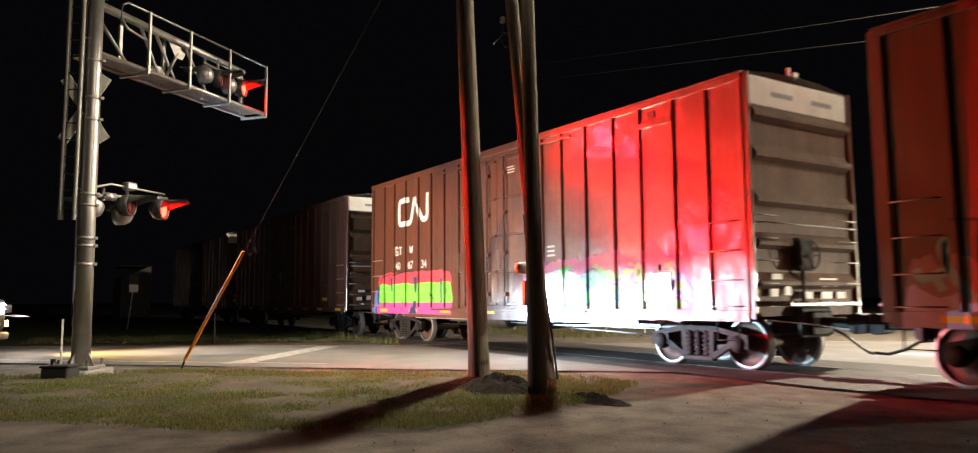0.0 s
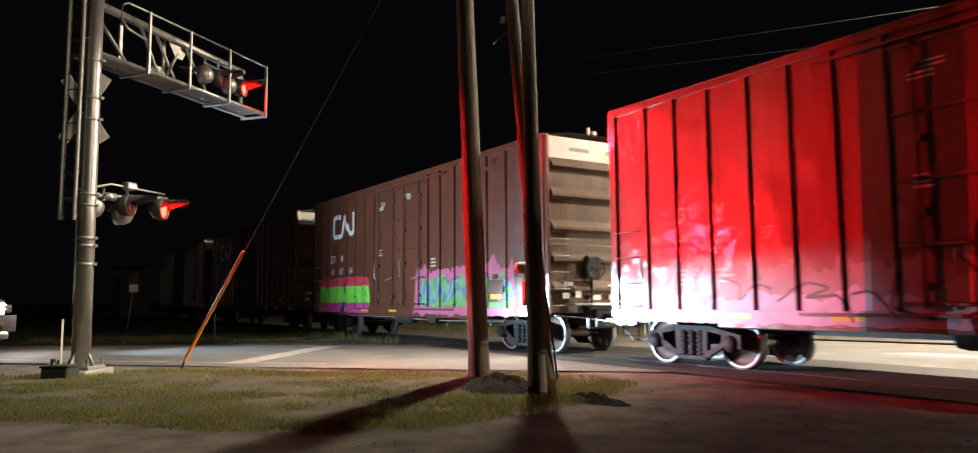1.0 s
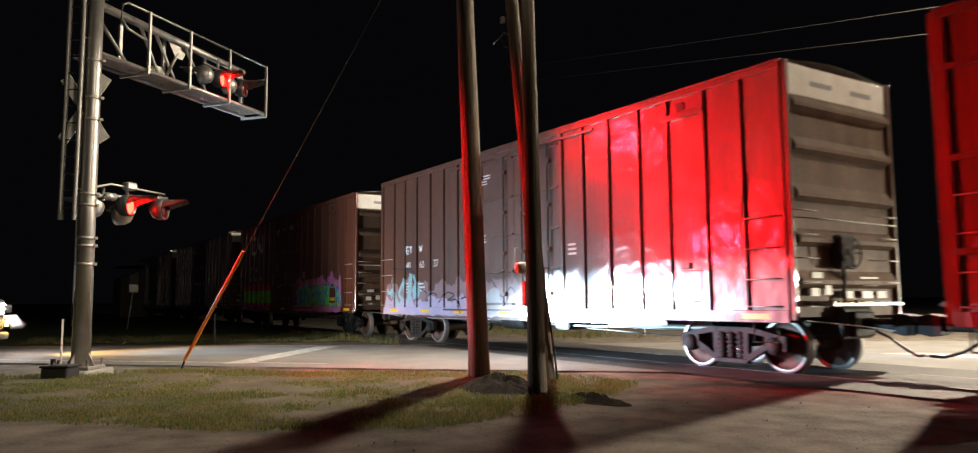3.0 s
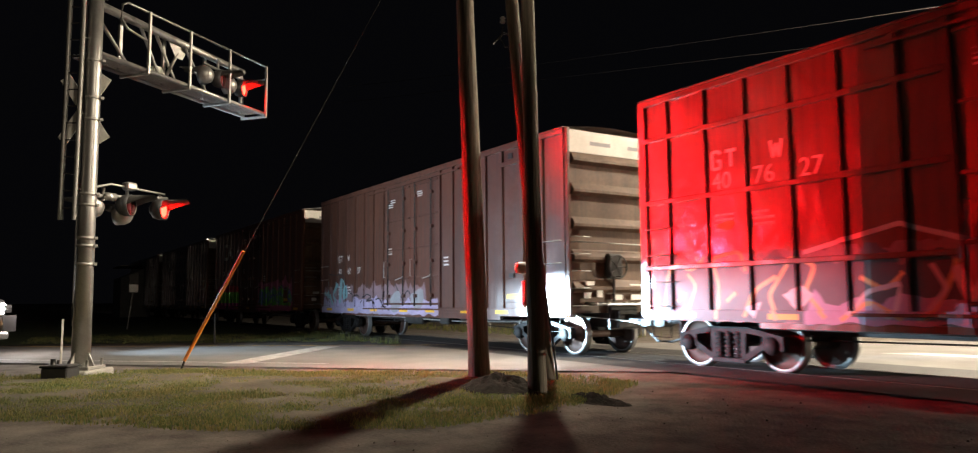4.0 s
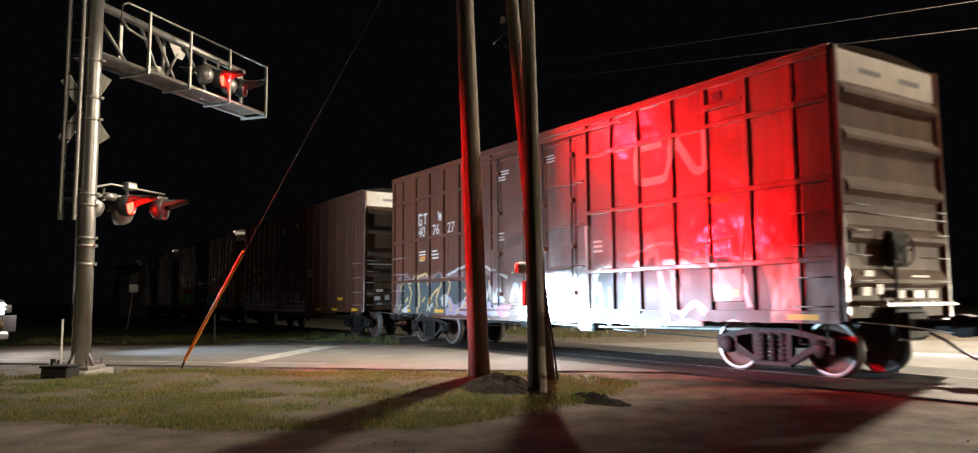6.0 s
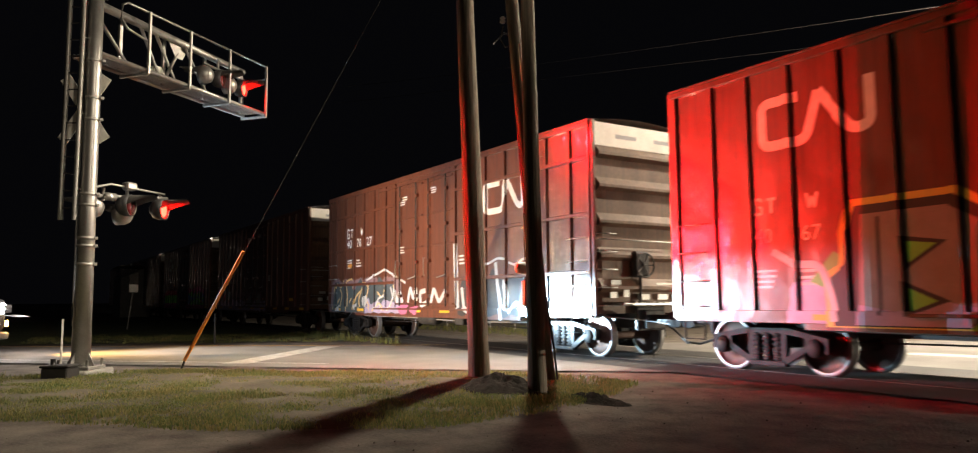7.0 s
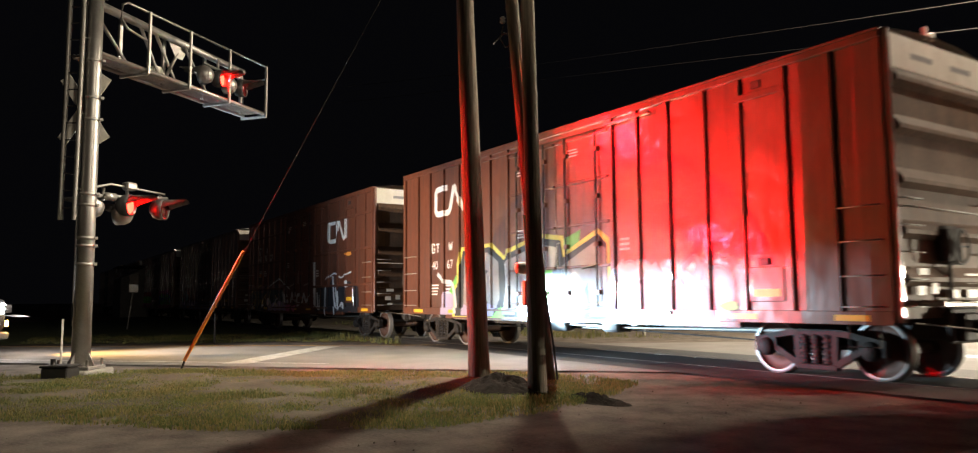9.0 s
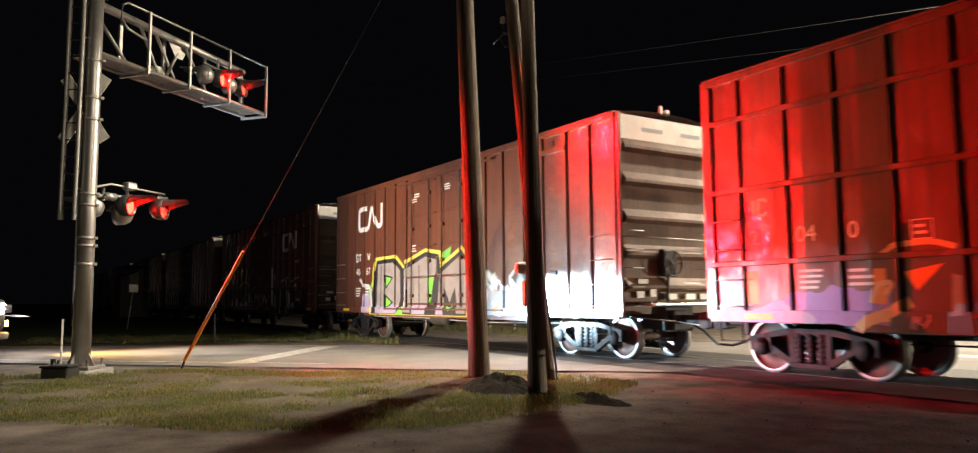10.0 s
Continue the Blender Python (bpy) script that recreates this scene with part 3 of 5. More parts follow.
    for x in (1.55, CAR_L - 1.55):
        bogie(car, x)
    # yellow reflective strips along the sill
    for x in ((0.7, 2.75, 4.7, 6.9, 8.6, 10.6, 12.3, 14.2)):
        bm = bmesh.new()
        strip(bm, [(x, 0.96), (x + 0.55, 0.96)], 0.09, OUTER - 0.002)
        part("reflector_strip", bm, "yellow", car)
    return car, posts


GLYPHS = {
    "G": [[(0.95, 0.82), (0.75, 1.0), (0.1, 1.0), (0.1, 0.0), (0.9, 0.0), (0.9, 0.45), (0.55, 0.45)]],
    "T": [[(0.0, 0.93), (1.0, 0.93)], [(0.5, 0.93), (0.5, 0.0)]],
    "W": [[(0.0, 1.0), (0.25, 0.05), (0.5, 0.8), (0.75, 0.05), (1.0, 1.0)]],
    "I": [[(0.5, 0.0), (0.5, 1.0)]],
    "C": [[(0.95, 0.8), (0.75, 1.0), (0.1, 1.0), (0.1, 0.0), (0.75, 0.0), (0.95, 0.2)]],
}


def lettering(car, posts, size, z1, z2, digits, first=1.72, marks=(("G", 0.0), ("T", 0.25), ("W", 0.98))):
    """The owner's initials as bent bands, the number as figures, and fine print as bars."""
    k, h = size / 0.34, size * 0.72
    for mark, dx in marks:
        bm = bmesh.new()
        for path in GLYPHS[mark]:
            strip(bm, rounded([(first + dx * k + u * h * 0.72, z1 + v * h) for u, v in path], 0.03, 2), h * 0.19)
        painted("initial", car, posts, bm, "letter")
    for x, text in zip((first, first + 0.86, first + 1.72), digits):
        words("number", text, size, "letter", car, pose(x, SHEET - 0.001, z2, 90))
    bm = bmesh.new()
    for k, (x, z, w, h, n) in enumerate(((1.72, z2 - 0.75, 0.42, 0.34, 4), (2.52, z2 - 0.72, 0.42, 0.3, 3), (6.0, 4.2, 0.5, 0.28, 4), (8.0, 4.35, 0.42, 0.2, 3), (6.0, 2.7, 0.36, 0.24, 3), (9.6, 2.2, 0.3, 0.3, 3))):
        bars_text(bm, x, z, w, h, n, k)
    tagged(painted("fine_print", car, [], bm, "letter"), kind="stuff")


def islands(bm):
    """The separate shapes of a flat bmesh, each as a bmesh of its own."""
    left, out = set(bm.faces), []
    while left:
        stack, group = [left.pop()], []
        while stack:
            f = stack.pop()
            group.append(f)
            for e in f.edges:
                for g in e.link_faces:
                    if g in left:
                        left.remove(g)
                        stack.append(g)
        b, at = bmesh.new(), {}
        for f in group:
            for v in f.verts:
                if v not in at:
                    at[v] = b.verts.new(v.co)
        for f in group:
            b.faces.new([at[v] for v in f.verts])
        out.append(b)
    bm.free()
    return out


def graffiti(car, posts, items):
    for k, (mat, bm, label) in enumerate(items):
        for j, piece in enumerate(islands(bm)):
            painted("graffiti", car, posts, piece, mat, label, layer=k + j * 0.06)


def blobs(specs):
    bm = bmesh.new()
    for i, (cx, cz, rx, rz) in enumerate(specs):
        blob(bm, cx, cz, rx, rz, i * 3.7)
    return bm


def bubble(x0, x1, z0, z1, n, w, seed, mats):
    """Fat sprayed letters that spell nothing: an outline, an edge and a fill along the same strokes."""
    return [(m, scribble(bmesh.new(), x0, x1, z0, z1, n, w * k, seed), "") for m, k in mats]


def strokes(paths, w, soft=0.15):
    bm = bmesh.new()
    for path in paths:
        strip(bm, rounded(path, soft, 5), w)
    return bm


def filled(paths):
    bm = bmesh.new()
    for path in paths:
        bm.faces.new([bm.verts.new((x, 0, z)) for x, z in path])
    bmesh.ops.triangulate(bm, faces=bm.faces[:])
    return bm


def build_train():
    cars = []
    far = boxcar(-58.1, False, "brown_b", "dull brown boxcar far along the track")
    cars.append(far[0])
    c, p = boxcar(-40.65, False, "brown_b", "dark brown boxcar rolling behind the poles")
    cars.append(c)
    painted("maker_mark", c, p, logo(1.9, 3.55, 1.9, 0.85), "letter")
    # brown car with green and pink sprayed bands
    c, p = boxcar(-23.2, False, "brown", "brown boxcar with green and pink graffiti")
    cars.append(c)
    painted("maker_mark", c, p, logo(1.88, 3.54, 2.0, 0.88), "letter", "white bent band mark")
    lettering(c, p, 0.34, 2.68, 2.22, ("40", "67", "34"))
    graffiti(c, p, [
        ("g_red", wavy(0.45, 5.25, 1.7, 2.12, 1, 0.06), "sprayed coral red band"),
        ("g_magenta", wavy(0.1, 5.3, 0.86, 1.3, 3, 0.03), "sprayed magenta band"),
        ("g_lime", wavy(0.4, 5.3, 1.2, 1.78, 2, 0.035), "sprayed lime green band"),
        ("g_navy", filled([[(1.35, 1.98), (1.6, 2.0), (1.62, 1.55), (1.42, 1.55)], [(2.95, 1.95), (3.28, 1.98), (3.25, 1.5), (3.05, 1.5)], [(4.6, 1.9), (4.72, 1.9), (4.72, 1.2), (4.62, 1.2)], [(0.12, 0.87), (0.45, 0.87), (0.55, 1.7), (0.4, 1.75)], [(2.75, 0.87), (3.25, 0.87), (3.1, 1.25), (2.98, 1.25)]]), "navy gaps between the sprayed letters"),
        ("g_black", strokes([[(1.5, 1.6), (1.48, 1.0)], [(1.0, 1.5), (1.0, 1.0)], [(2.2, 1.3), (2.25, 0.95)], [(3.15, 1.5), (3.2, 1.1)], [(4.05, 1.5), (4.35, 1.1)], [(4.95, 1.6), (4.97, 1.45)], [(0.5, 1.72), (0.75, 2.0), (1.35, 2.1)], [(1.6, 2.05), (2.2, 2.14), (2.95, 2.16)]], 0.035, 0.05), "thin black sprayed outline"),
        ("g_blue", blobs([(0.3, 1.25, 0.14, 0.3), (0.25, 1.0, 0.16, 0.12)]), "blue sprayed edge"),
        ("g_pink", wavy(8.6, 13.9, 0.86, 2.15, 7, 0.2), "sprayed pink band"),
        ("g_green", wavy(8.9, 13.7, 1.1, 1.85, 8, 0.2), "sprayed lime green patch"),
        *bubble(8.9, 13.8, 1.2, 1.9, 8, 0.2, 61, (("g_purple", 1.4), ("g_green", 0.9))),
        ("g_blue", scribble(bmesh.new(), 8.7, 13.8, 1.0, 2.0, 10, 0.08, 6), ""),
        ("g_teal", scribble(bmesh.new(), 8.9, 13.8, 1.1, 1.9, 7, 0.06, 16), ""),
    ])
    # dull car with loose black scrawl
    c, p = boxcar(-5.8, False, "brown_b", "dull red boxcar with loose black scrawl")
    cars.append(c)
    lettering(c, p, 0.30, 2.68, 2.22, ("40", "60", "37"))
    graffiti(c, p, [
        ("g_haze", wavy(0.2, 8.6, 0.84, 1.75, 11, 0.2), "faded mauve paint"),
        ("g_lilac", wavy(0.2, 9.4, 0.84, 1.3, 13, 0.16), "pale lilac band low on the side"),
        ("g_teal", scribble(bmesh.new(), 0.3, 2.6, 1.1, 2.1, 5, 0.16, 12), "faded blue-green paint"),
        ("g_black", strokes([[(0.9, 2.26), (1.55, 2.2), (2.0, 2.25), (2.35, 2.0)], [(2.7, 1.6), (3.07, 1.48), (3.0, 1.2), (3.4, 1.5), (3.65, 1.4)], [(3.75, 1.2), (4.28, 1.5), (4.7, 1.4), (4.2, 1.25), (4.85, 1.3), (5.05, 0.9)], [(5.0, 1.3), (5.3, 1.36), (5.7, 0.96)], [(5.73, 1.6), (5.6, 1.1), (6.2, 0.96)], [(6.5, 1.8), (7.0, 1.3), (7.4, 1.6), (7.9, 1.1)]], 0.045, 0.12), "black sprayed scrawl"),
        ("g_grey", blobs([(6.6, 1.2, 0.4, 0.3), (8.0, 1.3, 0.5, 0.3)]), ""),
    ])
    # panelled car with white scrawl
    c, p = boxcar(11.7, True, "brown", "panelled brown boxcar with white scrawled graffiti")
    cars.append(c)
    painted("maker_mark", c, p, logo(10.9, 3.42, 1.85, 0.84), "letter", "white bent band mark")
    lettering(c, p, 0.42, 3.50, 3.14, ("40", "76", "27"), 1.68)
    graffiti(c, p, [
        ("g_haze", wavy(0.15, 6.2, 0.87, 2.0, 33, 0.14), "faint mauve halo"),
        ("g_slate", wavy(0.35, 5.7, 0.87, 1.85, 31, 0.14), "black filled sprayed piece"),
        ("g_lilac", wavy(3.4, 6.3, 0.87, 1.25, 37, 0.14), ""),
        ("g_black", wavy(9.6, 13.9, 0.87, 1.85, 35, 0.16), "black filled sprayed piece"),
        ("g_cream", strokes([[(0.45, 0.95), (0.55, 1.5), (0.75, 1.9), (1.15, 1.75), (1.5, 2.0)], [(1.0, 0.95), (1.25, 1.5), (1.05, 1.7)], [(1.7, 0.9), (1.75, 1.5), (1.6, 1.95), (2.2, 2.05), (2.35, 1.7)], [(2.3, 0.95), (2.5, 1.4), (2.9, 1.6)], [(2.9, 0.9), (2.75, 1.3), (3.2, 1.9), (3.6, 1.75), (3.4, 1.35), (3.75, 0.95)], [(0.8, 1.2), (1.0, 1.35)], [(1.9, 1.2), (2.1, 1.35)], [(4.0, 0.92), (4.4, 1.2), (4.9, 0.95)], [(4.3, 1.55), (4.65, 1.35), (4.95, 1.6)], [(5.2, 0.95), (5.45, 1.3), (5.65, 1.75)]], 0.07, 0.12), "cream sprayed outlines"),
        ("g_white", filled([[(3.0, 1.3), (3.35, 1.45), (3.55, 1.3), (3.3, 1.05)], [(2.3, 1.1), (2.6, 1.2), (2.5, 0.92)], [(0.7, 0.9), (0.95, 1.15), (1.1, 0.9)]]), "white sprayed highlights"),
        ("g_white", strokes([[(3.4, 1.95), (4.26, 2.14), (4.93, 2.28), (5.1, 2.2), (5.75, 2.0), (6.4, 1.8)], [(4.1, 1.0), (4.4, 1.34), (4.9, 1.45), (4.75, 0.95), (4.45, 1.15)], [(5.3, 1.7), (5.48, 1.37), (5.12, 0.93)]], 0.07, 0.08), "white sprayed contour"),
        ("g_white", strokes([[(5.62, 1.65), (5.8, 1.2), (6.0, 1.55), (6.2, 1.2)], [(6.55, 1.2), (6.72, 1.66), (6.92, 1.3), (7.1, 1.65), (7.15, 1.25)], [(7.7, 1.55), (7.35, 1.5), (7.4, 1.1), (7.75, 1.2)], [(8.0, 1.15), (8.2, 1.6), (8.5, 1.2), (8.9, 1.55)]], 0.14, 0.1), "white fat sprayed strokes"),
        ("g_pink", blobs([(6.3, 1.0, 0.35, 0.16), (7.0, 0.98, 0.3, 0.12)]), ""),
        ("g_white", strokes([[(9.45, 2.8), (9.5, 1.7), (9.55, 1.0)], [(9.75, 1.6), (9.85, 1.05), (10.15, 0.95), (10.1, 1.5)], [(10.65, 1.8), (10.6, 1.2), (10.78, 0.72)], [(11.4, 2.2), (11.5, 1.6), (11.7, 0.76)], [(11.8, 1.75), (11.95, 1.3), (11.85, 1.0)], [(12.0, 0.95), (12.3, 1.2), (12.6, 1.0)], [(12.7, 2.0), (12.9, 1.4), (13.3, 1.7), (13.5, 1.1)]], 0.13, 0.1), "white dripping strokes"),
        ("g_white", strokes([[(10.6, 2.1), (11.15, 2.2), (11.5, 2.3), (11.9, 2.26)], [(11.98, 2.17), (12.25, 2.1), (12.57, 2.2), (13.2, 2.3)]], 0.06, 0.08), ""),
        ("g_orange", blobs([(12.95, 2.95, 0.28, 0.07), (1.95, 2.5, 0.22, 0.07)]), ""),
    ])
    # brown car with letters in green outline and yellow triangles
    c, p = boxcar(29.15, False, "brown", "brown boxcar with green outlined graffiti and yellow triangles")
    cars.append(c)
    painted("maker_mark", c, p, logo(1.87, 3.62, 1.98, 0.86), "letter", "white bent band mark")
    lettering(c, p, 0.34, 2.62, 2.14, ("40", "67", "18"))
    graffiti(c, p, [
        ("g_lilac", wavy(2.3, 9.5, 0.87, 1.5, 41, 0.12), "pale lilac band low on the side"),
        ("g_green", filled([[(2.7, 1.5), (3.1, 1.95), (3.35, 1.8), (3.2, 1.3)], [(7.5, 2.0), (7.7, 2.55), (8.4, 2.75), (8.2, 2.0)], [(5.2, 1.5), (5.7, 2.0), (5.7, 1.2)]]), "green sprayed corners"),
        ("g_yellow", filled([[(2.98, 0.82), (3.1, 1.3), (2.92, 1.6), (3.2, 1.75), (3.22, 2.2), (3.38, 2.68), (4.9, 2.7), (5.45, 2.34), (5.62, 2.5), (6.9, 2.78), (7.8, 2.66), (7.85, 2.3), (8.95, 2.74), (9.3, 2.5), (9.34, 0.82)]]), "yellow sprayed edge"),
        ("g_black", filled([[(3.1, 0.84), (3.2, 1.3), (3.04, 1.55), (3.3, 1.75), (3.32, 2.2), (3.46, 2.58), (4.84, 2.6), (5.42, 2.24), (5.66, 2.4), (6.9, 2.68), (7.7, 2.56), (7.78, 2.18), (8.95, 2.62), (9.22, 2.4), (9.26, 0.84)]]), "black sprayed outline"),
        ("g_silver", filled([[(3.45, 0.88), (3.55, 2.45), (4.75, 2.47), (5.18, 2.2), (4.82, 1.66), (5.22, 1.3), (4.95, 0.88)], [(5.45, 2.18), (6.88, 2.54), (7.55, 2.42), (7.5, 2.05), (6.85, 2.1), (6.88, 0.9), (6.1, 0.9), (6.12, 2.02), (5.5, 1.9)], [(7.58, 0.9), (7.74, 2.0), (8.9, 2.48), (9.18, 2.3), (9.18, 0.9), (8.72, 0.9), (8.6, 1.62), (8.3, 1.2), (8.02, 1.7), (7.96, 0.9)], [(5.4, 0.9), (5.5, 1.6), (5.95, 1.75), (5.95, 0.9)]]), "silver grey sprayed letters"),
        ("g_lilac", filled([[(3.43, 0.86), (3.46, 1.15), (4.0, 1.05), (4.6, 1.2), (5.1, 1.1), (4.98, 0.86)], [(6.05, 0.86), (6.1, 1.2), (6.88, 1.1), (6.9, 0.86)], [(7.56, 0.86), (7.6, 1.2), (7.96, 1.1), (7.98, 0.86)]]), "pale lilac feet of the letters"),
        ("g_black", filled([[(4.1, 2.1), (4.72, 2.0), (4.15, 1.62)], [(4.1, 1.48), (4.72, 1.2), (4.12, 0.98)]]), "black edged triangles"),
        ("g_lime", filled([[(4.18, 2.02), (4.58, 1.97), (4.2, 1.72)], [(4.18, 1.38), (4.56, 1.2), (4.2, 1.06)], [(7.0, 2.0), (7.4, 1.95), (7.2, 1.15), (7.02, 1.15)], [(8.1, 1.1), (8.3, 0.95), (8.5, 1.15), (8.34, 1.05)], [(4.95, 0.82), (5.3, 1.1), (5.5, 0.82)]]), "lime sprayed gaps"),
        ("g_black", strokes([[(3.8, 2.4), (3.78, 1.0)], [(6.48, 2.3), (6.5, 1.0)], [(8.9, 2.3), (8.95, 1.0)], [(7.78, 1.9), (7.78, 1.0)], [(5.7, 1.6), (5.7, 1.0)]], 0.05, 0.05), "thin black sprayed lines"),
        *bubble(9.5, 12.2, 1.05, 2.0, 4, 0.2, 84, (("g_teal", 1.6), ("g_white", 1.0))),
        ("g_white", strokes([[(2.05, 2.0), (2.5, 1.75), (2.88, 1.78), (3.05, 1.3), (3.1, 0.9)], [(5.52, 2.15), (5.6, 1.5), (5.45, 1.0)]], 0.12, 0.2), ""),
        ("g_grey", wavy(9.55, 12.0, 0.87, 1.5, 48, 0.12), "dark grey sprayed ground"),
        ("g_white", strokes([[(9.7, 1.0), (9.85, 1.82), (10.22, 1.45), (10.13, 1.0)], [(10.4, 1.7), (10.71, 1.74), (11.04, 1.52)], [(10.45, 1.2), (10.62, 1.1), (10.84, 0.96)], [(11.1, 1.6), (11.5, 1.17), (11.22, 1.8), (11.55, 2.03), (11.92, 1.45)], [(11.3, 1.75), (11.7, 1.4)]], 0.10, 0.06), "white zigzag strokes"),
        ("g_orange", blobs([(10.66, 1.02, 0.12, 0.08)]), ""),
        ("g_green", blobs([(12.28, 1.12, 0.2, 0.07), (10.2, 0.95, 0.12, 0.07)]), ""),
    ])
    # panelled car with purple and orange mural
    c, p = boxcar(46.6, True, "brown", "panelled brown boxcar with purple and orange mural")
    cars.append(c)
    lettering(c, p, 0.36, 2.6, 2.12, ("21", "04", "0"), 0.82, (("I", 0.0), ("C", 0.16)))
    graffiti(c, p, [
        ("g_violet", wavy(1.4, 3.3, 0.87, 1.35, 71, 0.12), "violet mural ground"),
        ("g_lilac", wavy(0.2, 2.0, 0.87, 1.12, 72, 0.08), "lilac sprayed fade"),
        ("g_slate", filled([[(3.12, 0.78), (3.16, 1.3), (3.42, 1.78), (4.0, 1.9), (4.9, 1.85), (5.4, 1.5), (5.5, 0.78)]]), "dark slate mural figure"),
        ("g_orange", filled([[(0.71, 1.16), (0.96, 1.16), (0.96, 1.7), (0.71, 1.7)], [(2.9, 1.16), (3.08, 1.16), (3.08, 1.66), (2.9, 1.66)], [(3.33, 1.6), (3.86, 1.7), (3.5, 1.34)]]), "orange mural patches"),
        ("g_cream", strokes([[(3.02, 1.84), (3.23, 1.98), (3.72, 2.0), (4.05, 1.9)], [(2.85, 1.18), (2.95, 1.46), (3.22, 1.46), (3.05, 1.3)]], 0.08, 0.12), "cream mural contour"),
        ("g_cream", strokes([[(2.66, 0.8), (2.8, 0.92), (3.17, 1.06), (3.4, 1.2)]], 0.16, 0.1), "broad cream stroke"),
        ("g_teal", filled([[(3.92, 1.0), (4.08, 1.02), (4.1, 1.52), (3.96, 1.56)], [(4.5, 1.0), (4.8, 1.1), (4.7, 1.6)]]), "pale teal patches"),
        ("g_lilac", scribble(bmesh.new(), 3.37, 3.66, 0.8, 1.05, 3, 0.035, 53), "lilac scrawl"),
    ])
    bm = bmesh.new()
    strip(bm, [(3.46, 2.04), (3.74, 2.04), (3.74, 2.3), (3.46, 2.3), (3.46, 2.04)], 0.02)
    bars_text(bm, 3.5, 2.08, 0.2, 0.18, 2, 3)
    tagged(painted("fine_print", c, p, bm, "letter"), kind="stuff")
    c, p = boxcar(64.05, False, "brown_b", "dull brown boxcar at the train's tail")
    cars.append(c)
    return cars


CARS = build_train()


# ---------------------------------------------------------------- crossing signal
RIGHT = Vector((0.5425, 0.84, 0.0))
AWAY = Vector((-0.84, 0.5425, 0.0))
BLINK_DISCS = {"L": [], "R": []}


def up(p, z):
    return Vector((p.x, p.y, z))


def flasher(parent, p, z, face, side, working):
    """A flasher head: dome, hood, lens and, on the working ones, an added swinging disc that makes the steady lamp
    blink.
    """
    a = math.degrees(math.atan2(face.y, face.x))
    m = pose(p.x, p.y, z, 0, 0, a)
    turn = pose(0, 0, 0, 0, 90)
    head = part("flasher", lathe(bmesh.new(), [(0.0, -0.26), (0.09, -0.25), (0.17, -0.19), (0.205, -0.1), (0.212, 0.03), (0.186, 0.03), (0.182, -0.03), (0.0, -0.03)], turn, 24), "black" if working else "galv", parent, "dome of a red flasher", m=m)
    bm = bmesh.new()
    rows = []
    for x, lo in ((0.0, -2.3), (0.03, -1.55), (0.2, -1.25), (0.46, -0.85)):
        ring = []
        for k in range(17):
            t = math.pi / 2 + (k / 8 - 1) * (-lo if lo < 0 else lo)
            ring.append(bm.verts.new((x, 0.195 * math.cos(t), 0.195 * math.sin(t))))
        rows.append(ring)
    for u, v in zip(rows, rows[1:]):
        for k in range(16):
            bm.faces.new((u[k], u[k + 1], v[k + 1], v[k])).smooth = True
    bmesh.ops.solidify(bm, geom=bm.faces[:], thickness=0.006)
    part("hood", bm, "hood", head, "black visor")
    part("lens", lathe(bmesh.new(), [(0.168, -0.028), (0.155, -0.004), (0.09, 0.003), (0.0, 0.006)], turn, 24), "red_on" if working else "glass", head, "round red lens")
    if working:
        # added disc, swings over the always-lit lens and blocks its lamp
        disc = bmesh.new()
        lathe(disc, [(0.0, 0.0), (0.178, 0.0), (0.178, 0.005), (0.0, 0.006)], Matrix.Translation((0, 0, -0.165)) @ turn, 24)
        sh = part("shutter", disc, "glass", head, "dark red disc added to cover the lit lens", m=pose(0.021, 0, 0.165))
        BLINK_DISCS[side].append(sh)
    return head


